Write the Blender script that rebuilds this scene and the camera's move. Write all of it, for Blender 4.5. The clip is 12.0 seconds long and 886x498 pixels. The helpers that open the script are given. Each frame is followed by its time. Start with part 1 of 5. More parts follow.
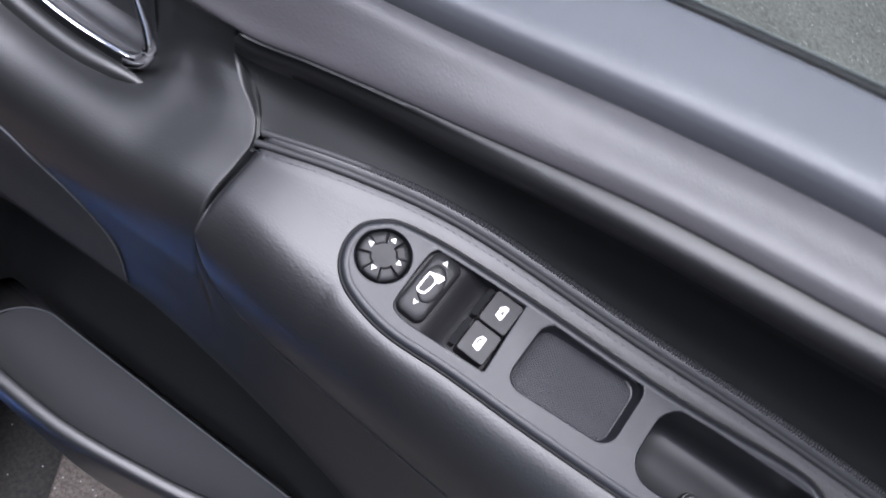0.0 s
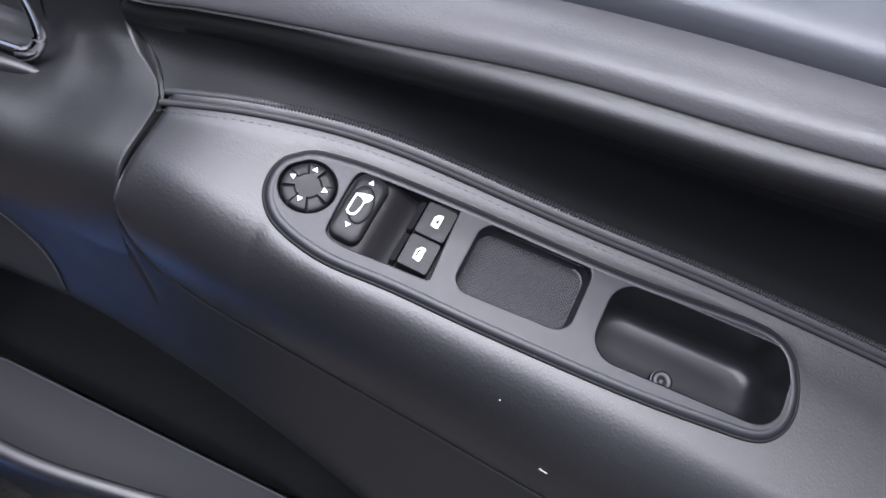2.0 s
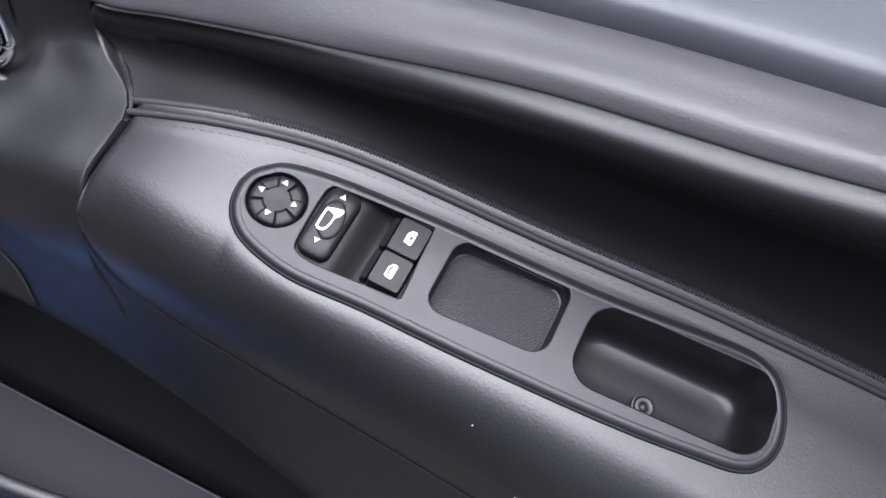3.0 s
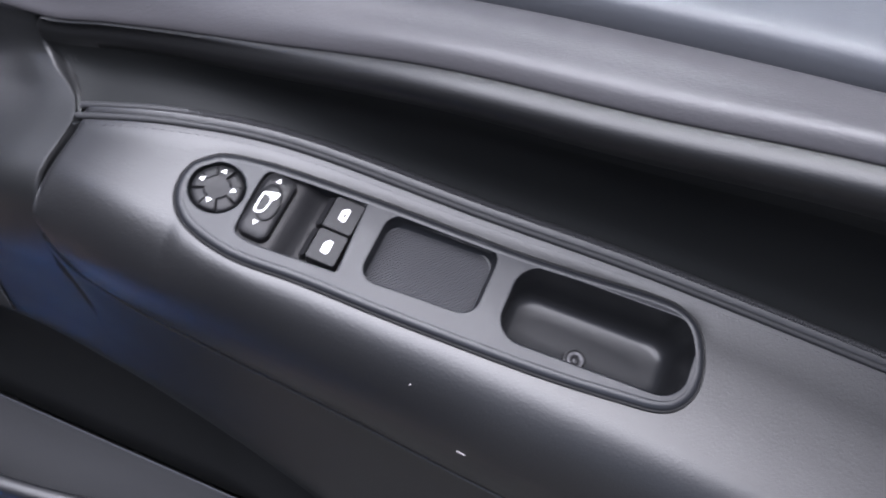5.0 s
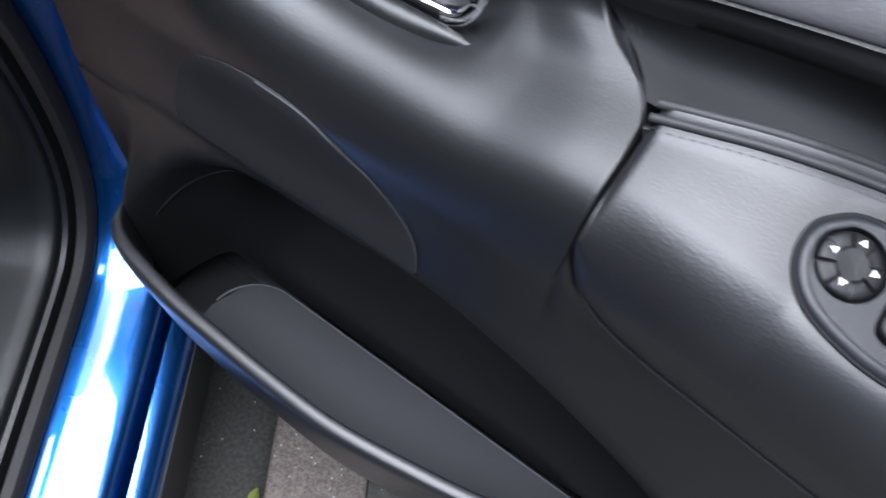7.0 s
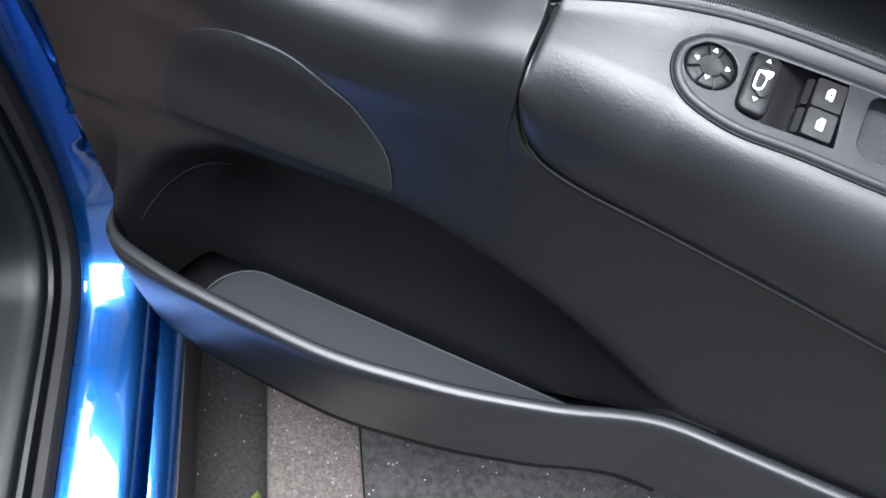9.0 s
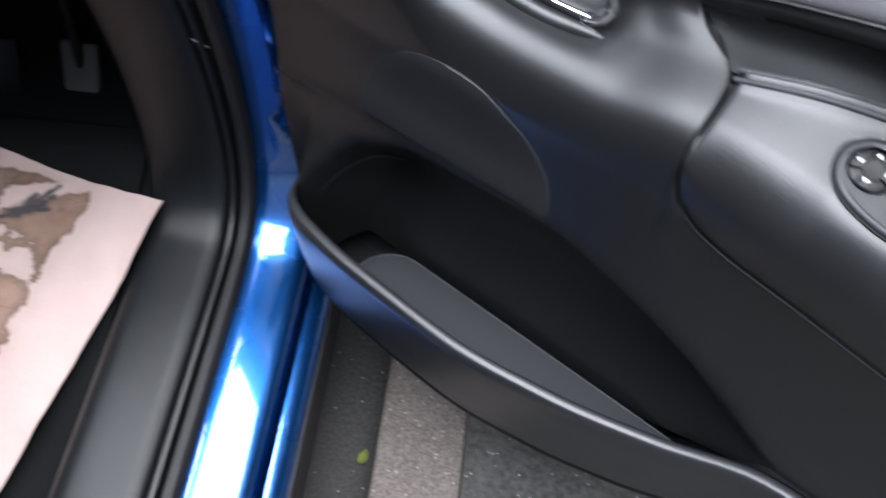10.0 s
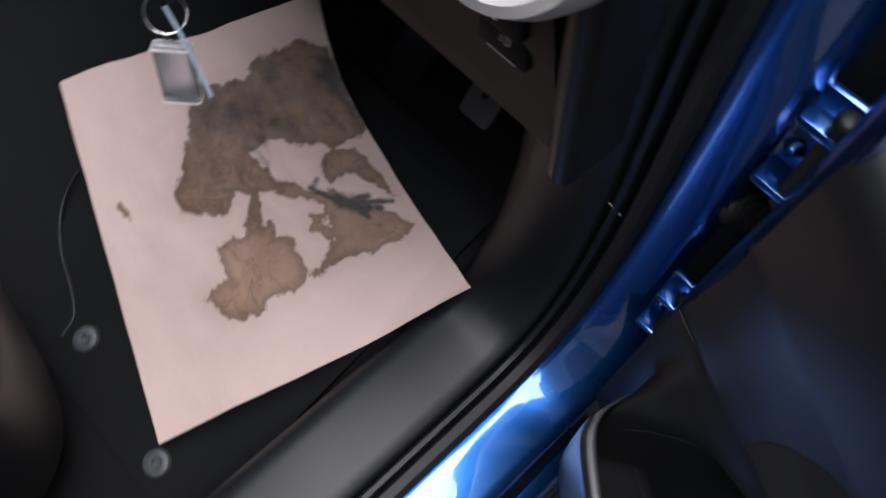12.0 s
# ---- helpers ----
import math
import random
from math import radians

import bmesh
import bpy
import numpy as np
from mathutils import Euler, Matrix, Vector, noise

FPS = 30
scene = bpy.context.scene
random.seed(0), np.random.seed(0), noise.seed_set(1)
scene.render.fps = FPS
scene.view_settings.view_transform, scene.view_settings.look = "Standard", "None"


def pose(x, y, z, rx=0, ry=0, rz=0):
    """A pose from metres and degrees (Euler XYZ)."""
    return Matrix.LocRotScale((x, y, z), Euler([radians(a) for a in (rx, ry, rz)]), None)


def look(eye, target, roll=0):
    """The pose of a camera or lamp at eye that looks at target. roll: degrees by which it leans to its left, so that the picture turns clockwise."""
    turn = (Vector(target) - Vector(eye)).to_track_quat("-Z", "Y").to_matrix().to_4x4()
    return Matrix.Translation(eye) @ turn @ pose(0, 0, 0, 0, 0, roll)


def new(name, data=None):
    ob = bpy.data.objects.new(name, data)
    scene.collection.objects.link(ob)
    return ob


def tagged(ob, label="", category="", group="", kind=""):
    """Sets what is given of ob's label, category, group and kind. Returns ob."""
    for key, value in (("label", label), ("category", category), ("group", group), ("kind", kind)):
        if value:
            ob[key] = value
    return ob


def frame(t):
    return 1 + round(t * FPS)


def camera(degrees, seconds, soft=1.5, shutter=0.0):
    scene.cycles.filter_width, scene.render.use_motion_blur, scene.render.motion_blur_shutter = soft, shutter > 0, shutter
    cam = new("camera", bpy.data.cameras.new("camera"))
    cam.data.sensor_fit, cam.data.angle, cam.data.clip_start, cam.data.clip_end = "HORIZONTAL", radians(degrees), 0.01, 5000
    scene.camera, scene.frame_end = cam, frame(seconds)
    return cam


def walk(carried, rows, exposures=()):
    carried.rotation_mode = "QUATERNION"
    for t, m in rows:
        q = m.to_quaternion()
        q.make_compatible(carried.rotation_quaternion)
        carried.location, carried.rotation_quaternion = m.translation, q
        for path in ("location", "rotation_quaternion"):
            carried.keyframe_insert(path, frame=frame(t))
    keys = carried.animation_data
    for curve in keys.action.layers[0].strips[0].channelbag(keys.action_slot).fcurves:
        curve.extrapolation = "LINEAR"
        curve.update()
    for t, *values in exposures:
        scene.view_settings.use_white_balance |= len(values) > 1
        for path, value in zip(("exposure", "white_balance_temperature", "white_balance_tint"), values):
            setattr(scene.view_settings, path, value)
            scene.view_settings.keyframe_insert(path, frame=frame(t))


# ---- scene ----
cam = camera(60.0, 12.0, soft=1.6, shutter=0.42)
PATH = [
    (0, (0.5390, -0.2082, 1.1740), (0.3812, 0.3447, 0.3558), 21.31),
    (0.5, (0.5642, -0.1957, 1.1413), (0.4137, 0.3511, 0.3176), 15.18),
    (1, (0.5936, -0.2313, 1.1441), (0.4518, 0.3429, 0.3378), 13.66),
    (1.5, (0.5846, -0.2378, 1.1359), (0.4546, 0.3584, 0.3437), 13.95),
    (2, (0.5825, -0.2344, 1.1415), (0.4478, 0.3555, 0.3453), 13.15),
    (2.5, (0.5805, -0.2239, 1.1362), (0.4460, 0.3682, 0.3416), 14.28),
    (2.7, (0.5859, -0.2178, 1.1314), (0.4404, 0.3813, 0.3441), 13.45),
    (4.5, (0.6067, -0.2457, 1.1425), (0.4759, 0.3718, 0.3669), 12.24),
    (5, (0.6384, -0.2317, 1.1496), (0.4892, 0.3697, 0.3648), 9.32),
    (5.5, (0.6863, -0.1869, 1.1553), (0.5068, 0.3998, 0.3656), 4.13),
    (6, (0.5804, -0.1949, 1.1361), (0.4892, 0.3870, 0.3279), 15.42),
    (6.2, (0.518, -0.209, 1.118), (0.360, 0.944, -0.509), 18.0),
    (6.5, (0.483, -0.209, 1.095), (0.067, 0.776, -0.595), 8.4),
    (7, (0.378, -0.215, 1.092), (-0.038, 0.600, -0.686), 9.4),
    (7.2, (0.3652, -0.2176, 1.0901), (0.1625, 0.1868, 0.1982), 9.24),
    (8.8, (0.4085, -0.3625, 1.1245), (0.2628, 0.1533, 0.2803), 7.66),
    (9, (0.4210, -0.3669, 1.1276), (0.2596, 0.1531, 0.2888), 7.86),
    (9.5, (0.4338, -0.3827, 1.1552), (0.2407, 0.1173, 0.3110), 5.98),
    (10, (0.406, -0.385, 1.194), (-0.175, 0.455, -0.525), 3.7),
    (10.2, (0.353, -0.406, 1.213), (-0.295, 0.377, -0.509), 1.3),
    (10.5, (0.284, -0.418, 1.206), (-0.440, 0.258, -0.530), 3.5),
    (11, (0.166, -0.338, 1.162), (-0.731, 0.127, -0.564), -6.2),
    (11.5, (0.117, -0.279, 1.131), (-0.743, 0.118, -0.631), -4.4),
    (12, (0.109, -0.291, 1.161), (-0.709, -0.017, -0.643), 6.9),
]
walk(cam, [(t, look(eye, target, roll)) for t, eye, target, roll in PATH], exposures=[(0.0, 1.66, 6180, 17), (6.0, 1.68, 6180, 17), (7.0, 1.72, 6050, 11), (9.3, 2.30, 6180, 10), (10.0, 1.77, 6150, 11), (10.3, 1.42, 6150, 12), (10.6, 1.18, 6250, 12), (11.0, 1.02, 6420, 13), (12.0, 0.97, 6450, 13)])

# ---- light: overcast sky and a broad, weak sun ----
world = bpy.data.worlds.new("sky")
scene.world = world
world.use_nodes = True
wn = world.node_tree.nodes
sky = wn.new("ShaderNodeTexSky")
sky.sky_type = "NISHITA"
sky.sun_disc = False
sky.sun_elevation = radians(76)
sky.sun_rotation = radians(40)
sky.air_density = 1.0
sky.dust_density = 4.0
sky.ozone_density = 1.0
wn["Background"].inputs["Strength"].default_value = 0.060
grey = wn.new("ShaderNodeHueSaturation")
grey.inputs["Saturation"].default_value = 0.7
world.node_tree.links.new(sky.outputs[0], grey.inputs["Color"])
world.node_tree.links.new(grey.outputs[0], wn["Background"].inputs["Color"])
sun = new("sun", bpy.data.lights.new("sun", "SUN"))
sun.data.energy = 3.45
sun.data.angle = radians(64)
sun.data.color = (0.95, 0.96, 1.0)
sun.matrix_world = look((-0.10, -0.22, 3.0), (0.0, 0.0, 0.8))

# ---- the car's own axes: x outboard, y forward ----
CAR = pose(0.03, -0.111, 0.0, 0, 0, 31)


# ---- materials ----
def mat(name):
    m = bpy.data.materials.new(name)
    m.use_nodes = True
    nt = m.node_tree
    return m, nt.nodes, nt.links, nt.nodes["Principled BSDF"]


def plastic(name, color, rough, grain=900.0, depth=0.25, metal=0.0, spec=0.5, coat=0.0, kind="noise", vary=0.15, specks=0.0):
    """Moulded plastic, vinyl or paint with a fine grain, and a slow change of tone and gloss."""
    m, n, l, p = mat(name)
    co = n.new("ShaderNodeTexCoord")
    big = n.new("ShaderNodeTexNoise")
    big.inputs["Scale"].default_value = 9.0
    big.inputs["Detail"].default_value = 5.0
    l.new(co.outputs["Object"], big.inputs["Vector"])
    mix = n.new("ShaderNodeMix")
    mix.data_type = "RGBA"
    mix.inputs["A"].default_value = (*[c * (1 - vary) for c in color], 1)
    mix.inputs["B"].default_value = (*[c * (1 + vary) for c in color], 1)
    l.new(big.outputs["Fac"], mix.inputs["Factor"])
    if specks:
        dots = n.new("ShaderNodeTexVoronoi")
        dots.inputs["Scale"].default_value = 30.0
        l.new(co.outputs["Object"], dots.inputs["Vector"])
        near = n.new("ShaderNodeMath")
        near.operation = "LESS_THAN"
        near.inputs[1].default_value = 0.022
        l.new(dots.outputs["Distance"], near.inputs[0])
        pick = n.new("ShaderNodeSeparateColor")
        l.new(dots.outputs["Color"], pick.inputs[0])
        few = n.new("ShaderNodeMath")
        few.operation = "LESS_THAN"
        few.inputs[1].default_value = specks
        l.new(pick.outputs[0], few.inputs[0])
        dust = n.new("ShaderNodeMath")
        dust.operation = "MULTIPLY"
        l.new(near.outputs[0], dust.inputs[0])
        l.new(few.outputs[0], dust.inputs[1])
        dm = n.new("ShaderNodeMix")
        dm.data_type = "RGBA"
        dm.inputs["B"].default_value = (0.30, 0.30, 0.30, 1)
        l.new(dust.outputs[0], dm.inputs["Factor"])
        l.new(mix.outputs["Result"], dm.inputs["A"])
        l.new(dm.outputs["Result"], p.inputs["Base Color"])
    else:
        l.new(mix.outputs["Result"], p.inputs["Base Color"])
    rr = n.new("ShaderNodeMapRange")
    rr.inputs["To Min"].default_value = rough - 0.06
    rr.inputs["To Max"].default_value = rough + 0.06
    l.new(big.outputs["Fac"], rr.inputs["Value"])
    l.new(rr.outputs["Result"], p.inputs["Roughness"])
    p.inputs["Metallic"].default_value = metal
    p.inputs["Specular IOR Level"].default_value = spec
    p.inputs["Coat Weight"].default_value = coat
    p.inputs["Coat Roughness"].default_value = 0.04
    p.inputs["Coat IOR"].default_value = 1.75
    if depth > 0:
        if kind == "leather":
            tex = n.new("ShaderNodeTexVoronoi")
            tex.feature = "DISTANCE_TO_EDGE"
            warp = n.new("ShaderNodeTexNoise")
            warp.inputs["Scale"].default_value = grain * 0.6
            l.new(co.outputs["Object"], warp.inputs["Vector"])
            add = n.new("ShaderNodeVectorMath")
            add.operation = "MULTIPLY_ADD"
            add.inputs[1].default_value = (0.004,) * 3
            l.new(warp.outputs["Color"], add.inputs[0])
            l.new(co.outputs["Object"], add.inputs[2])
            l.new(add.outputs[0], tex.inputs["Vector"])
            tex.inputs["Scale"].default_value = grain
            wide = n.new("ShaderNodeTexNoise")
            wide.inputs["Scale"].default_value = 210.0
            wide.inputs["Detail"].default_value = 3.0
            wide.inputs["Distortion"].default_value = 1.2
            pull = n.new("ShaderNodeMapping")
            pull.inputs["Rotation"].default_value = (0.3, 0.4, 0.6)
            pull.inputs["Scale"].default_value = (0.8, 1.6, 1.3)
            l.new(co.outputs["Object"], pull.inputs["Vector"])
            l.new(pull.outputs[0], wide.inputs["Vector"])
            where = n.new("ShaderNodeMapRange")
            where.inputs["From Min"].default_value = 0.42
            where.inputs["From Max"].default_value = 0.66
            where.inputs["To Max"].default_value = 1.7
            l.new(big.outputs["Fac"], where.inputs["Value"])
            crease = n.new("ShaderNodeMath")
            crease.operation = "MULTIPLY"
            l.new(wide.outputs["Fac"], crease.inputs[0])
            l.new(where.outputs["Result"], crease.inputs[1])
            both = n.new("ShaderNodeMath")
            both.operation = "ADD"
            l.new(tex.outputs["Distance"], both.inputs[0])
            l.new(crease.outputs[0], both.inputs[1])
            out = both.outputs[0]
        else:
            tex = n.new("ShaderNodeTexNoise")
            tex.inputs["Detail"].default_value = 3.0
            tex.inputs["Scale"].default_value = grain
            l.new(co.outputs["Object"], tex.inputs["Vector"])
            out = tex.outputs["Fac"]
        bump = n.new("ShaderNodeBump")
        bump.inputs["Strength"].default_value = depth
        bump.inputs["Distance"].default_value = 0.001
        l.new(out, bump.inputs["Height"])
        l.new(bump.outputs[0], p.inputs["Normal"])
    return m


VINYL = plastic("black_vinyl", (0.0085, 0.0089, 0.0100), 0.42, 430.0, 0.105, spec=0.74, kind="leather", specks=0.12)
SOFT = plastic("charcoal_soft_trim", (0.047, 0.0455, 0.0495), 0.48, 380.0, 0.12, spec=0.62, kind="leather")
CARD = plastic("black_door_plastic", (0.0078, 0.0085, 0.0092), 0.45, 700.0, 0.12, spec=0.66)
RIM = plastic("soft_black_vinyl", (0.0064, 0.0067, 0.0073), 0.45, 500.0, 0.10, kind="leather", spec=0.58)
RECESS = plastic("black_recess_vinyl", (0.0165, 0.0176, 0.0180), 0.66, 500.0, 0.10, kind="leather", spec=0.18)
LEDGE = plastic("grey_ledge_plastic", (0.066, 0.070, 0.079), 0.46, 600.0, 0.10)
PLATE = plastic("satin_grey_plastic", (0.0130, 0.0142, 0.0172), 0.42, 1800.0, 0.06, spec=0.45)
GLOSSY = plastic("black_switch_plastic", (0.010, 0.010, 0.011), 0.40, 1500.0, 0.04, spec=0.25)
CUP = plastic("black_cup_plastic", (0.013, 0.0136, 0.0150), 0.34, 1200.0, 0.06, spec=0.35)
DARK = plastic("deep_black_plastic", (0.0150, 0.0172, 0.0184), 0.55, 900.0, 0.2, spec=0.22)
RUBBER = plastic("black_rubber", (0.012, 0.012, 0.013), 0.6, 800.0, 0.15)
LINER = plastic("grey_pocket_liner", (0.030, 0.0315, 0.035), 0.85, 1400.0, 0.5)
CLOTH = plastic("grey_grille_cloth", (0.016, 0.017, 0.0185), 0.8, 1500.0, 0.5)
CORD = plastic("matte_black_cord", (0.026, 0.0266, 0.0285), 0.58, 900.0, 0.1, spec=0.42)
# near black: painted shade for pocket and panel gap, rubber for the seal
SHADE_SEAL = plastic("black_shade_and_seal", (0.0075, 0.0078, 0.0084), 0.6, 900.0, 0.2, spec=0.2)
POCKET = plastic("grey_pocket_plastic", (0.016, 0.0168, 0.019), 0.37, 600.0, 0.12, spec=0.68)
TRIM = plastic("dark_grey_trim", (0.0080, 0.0094, 0.0104), 0.42, 600.0, 0.2, spec=0.40)
BLUE = plastic("blue_car_paint", (0.012, 0.108, 0.385), 0.27, 60.0, 0.0, metal=0.88, coat=1.0, vary=0.05)
CHROME = plastic("chrome", (0.80, 0.80, 0.82), 0.07, 10.0, 0.0, metal=1.0, vary=0.02)
STEEL = plastic("dull_steel", (0.07, 0.07, 0.073), 0.55, 400.0, 0.15, metal=1.0)
WHITE = plastic("white_marking", (0.85, 0.85, 0.85), 0.5, 10.0, 0.0, vary=0.02)
DASH = plastic("black_dash_plastic", (0.0052, 0.0064, 0.0070), 0.55, 800.0, 0.2, spec=0.18)
VENT = plastic("pale_satin_plastic", (0.52, 0.50, 0.50), 0.35, 600.0, 0.05, vary=0.05)
CARPET = plastic("black_carpet", (0.0125, 0.0132, 0.0140), 0.95, 1100.0, 1.0, spec=0.06)
SEAT = plastic("black_seat_cover", (0.016, 0.016, 0.018), 0.38, 260.0, 0.3, kind="leather")
CARDBLUE = plastic("pale_blue_card", (0.33, 0.41, 0.50), 0.3, 100.0, 0.0, vary=0.08)
PEDAL = plastic("worn_pedal_rubber", (0.13, 0.13, 0.125), 0.6, 500.0, 0.5, vary=0.4)
YELLOW = plastic("yellow_webbing", (0.80, 0.58, 0.02), 0.6, 1500.0, 0.3)


# ---- mesh helpers ----
def mesh_from(name, verts, faces, smooth=True):
    me = bpy.data.meshes.new(name)
    me.from_pydata([tuple(v) for v in verts], [], faces)
    me.validate()
    bm = bmesh.new()
    bm.from_mesh(me)
    bmesh.ops.recalc_face_normals(bm, faces=bm.faces)
    bm.to_mesh(me)
    bm.free()
    if smooth:
        me.polygons.foreach_set("use_smooth", [True] * len(me.polygons))
        me.set_sharp_from_angle(angle=radians(50))
    return me


def part(name, me, material, parent=None, label="", m=None):
    ob = new(name, me)
    if material is not None:
        me.materials.append(material)
    if parent is not None:
        ob.parent = parent
    if m is not None:
        ob.matrix_basis = m
    if label:
        tagged(ob, label)
    return ob


def ev(knots, x):
    """A smooth curve through (x, value) knots."""
    xs = [k[0] for k in knots]
    ys = [k[1] for k in knots]
    if x <= xs[0]:
        return ys[0]
    if x >= xs[-1]:
        return ys[-1]
    i = max(j for j in range(len(xs) - 1) if xs[j] <= x)
    h = [(ys[j + 1] - ys[j]) / (xs[j + 1] - xs[j]) for j in range(len(xs) - 1)]

    def slope(j):
        if j == 0:
            return h[0]
        if j == len(xs) - 1:
            return h[-1]
        return 0.0 if h[j - 1] * h[j] <= 0 else 2 * h[j - 1] * h[j] / (h[j - 1] + h[j])

    d = xs[i + 1] - xs[i]
    t = (x - xs[i]) / d
    return ((2 * t**3 - 3 * t**2 + 1) * ys[i] + (t**3 - 2 * t**2 + t) * d * slope(i)
            + (-2 * t**3 + 3 * t**2) * ys[i + 1] + (t**3 - t**2) * d * slope(i + 1))


def smooth(a, b, x):
    t = min(1.0, max(0.0, (x - a) / (b - a)))
    return t * t * (3 - 2 * t)


def span(a, b, n):
    return [a + (b - a) * i / (n - 1) for i in range(n)]


def refine(points, per=4):
    """A polyline turned into a smooth one (Catmull-Rom)."""
    out = []
    n = len(points)
    for i in range(n - 1):
        p0, p1, p2, p3 = points[max(i - 1, 0)], points[i], points[i + 1], points[min(i + 2, n - 1)]
        for k in range(per):
            t = k / per
            out.append(tuple(0.5 * (2 * b + (c - a) * t + (2 * a - 5 * b + 4 * c - d) * t * t + (3 * b - a - 3 * c + d) * t**3)
                             for a, b, c, d in zip(p0, p1, p2, p3)))
    out.append(tuple(points[-1]))
    return out


def loft(name, sections, cap=True, closed=True):
    """A skin over rings of points, all of one length."""
    k = len(sections[0])
    verts = [p for s in sections for p in s]
    faces = []
    for i in range(len(sections) - 1):
        for j in range(k if closed else k - 1):
            a, b = i * k + j, i * k + (j + 1) % k
            faces.append((a, b, b + k, a + k))
    if cap and closed:
        faces.append(tuple(range(k))[::-1])
        last = (len(sections) - 1) * k
        faces.append(tuple(range(last, last + k)))
    return mesh_from(name, verts, faces)


def along_x(name, xs, front, back):
    """A panel that runs along the door: front(x) gives its face as (y, z), back(x) closes it behind."""
    return loft(name, [[(x, y, z) for y, z in [*front(x), *back(x)]] for x in xs])


def tube(name, points, radius, seg=8, closed=False):
    """A round bar along points."""
    pts = [Vector(p) for p in points]
    n = len(pts)
    rings = []
    up = Vector((0.13, 0.21, 0.97))
    for i, p in enumerate(pts):
        a, b = (pts[i - 1], pts[(i + 1) % n]) if closed else (pts[max(i - 1, 0)], pts[min(i + 1, n - 1)])
        d = (b - a).normalized()
        u = d.cross(up).normalized()
        w = d.cross(u)
        r = radius[i] if isinstance(radius, (list, tuple)) else radius
        rings.append([tuple(p + r * (math.cos(q) * u + math.sin(q) * w)) for q in (2 * math.pi * j / seg for j in range(seg))])
    if closed:
        rings.append(rings[0])
    return loft(name, rings, cap=not closed)


def rounded(x0, y0, x1, y1, r, seg=6):
    out = []
    for cx, cy, a in ((x1 - r, y1 - r, 0), (x0 + r, y1 - r, 90), (x0 + r, y0 + r, 180), (x1 - r, y0 + r, 270)):
        out += [(cx + r * math.cos(radians(a + 90 * i / seg)), cy + r * math.sin(radians(a + 90 * i / seg))) for i in range(seg + 1)]
    return out


def plate_mesh(name, outer, holes=(), depth=0.002, bevel=0.0006, res=2):
    """A flat plate with rounded edges and openings, its mid plane at z = 0."""
    cu = bpy.data.curves.new(name, "CURVE")
    cu.dimensions = "2D"
    cu.fill_mode = "BOTH"
    cu.extrude = max(depth - bevel, 0.0)
    cu.bevel_depth = bevel
    cu.bevel_resolution = res
    cu.offset = -bevel
    for loop in (outer, *holes):
        sp = cu.splines.new("POLY")
        sp.points.add(len(loop) - 1)
        for q, (x, y) in zip(sp.points, loop):
            q.co = (x, y, 0, 1)
        sp.use_cyclic_u = True
    ob = bpy.data.objects.new(name, cu)
    scene.collection.objects.link(ob)
    me = bpy.data.meshes.new_from_object(ob.evaluated_get(bpy.context.evaluated_depsgraph_get()))
    bpy.data.objects.remove(ob)
    bpy.data.curves.remove(cu)
    me.materials.clear()
    me.polygons.foreach_set("use_smooth", [True] * len(me.polygons))
    me.set_sharp_from_angle(angle=radians(35))
    return me


def walled(name, loops, floor=True):
    """Stacked loops [(outline, z), ...] joined into a wall; the last one is filled."""
    k = len(loops[0][0])
    verts = [(x, y, z) for loop, z in loops for x, y in loop]
    faces = []
    for i in range(len(loops) - 1):
        for j in range(k):
            a, b = i * k + j, i * k + (j + 1) % k
            faces.append((a, b, b + k, a + k))
    if floor:
        last = (len(loops) - 1) * k
        faces.append(tuple(range(last, last + k)))
    return mesh_from(name, verts, faces)


def box_mesh(name, lo, hi, bevel=0.0, seg=2):
    bm = bmesh.new()
    bmesh.ops.create_cube(bm, size=1.0)
    for v in bm.verts:
        v.co = [lo[i] + (v.co[i] + 0.5) * (hi[i] - lo[i]) for i in range(3)]
    if bevel:
        bmesh.ops.bevel(bm, geom=list(bm.edges), offset=bevel, segments=seg, affect="EDGES", profile=0.5)
    me = bpy.data.meshes.new(name)
    bm.to_mesh(me)
    bm.free()
    me.polygons.foreach_set("use_smooth", [True] * len(me.polygons))
    me.set_sharp_from_angle(angle=radians(45))
    return me


def turned(name, profile, seg=32):
    """A body turned round z from (radius, z) pairs."""
    rings = [[(r * math.cos(2 * math.pi * j / seg), r * math.sin(2 * math.pi * j / seg), z) for j in range(seg)] for r, z in profile]
    return loft(name, rings)


def empty(name, label, category, m=None, group=""):
    ob = new(name)
    if m is not None:
        ob.matrix_basis = m
    return tagged(ob, label, category, group)


# =====================================================================
# THE DOOR: x along it from the hinge, y outward, z up
# =====================================================================
car = empty("car", "blue car with its front door open, black trim", "car")
door = None

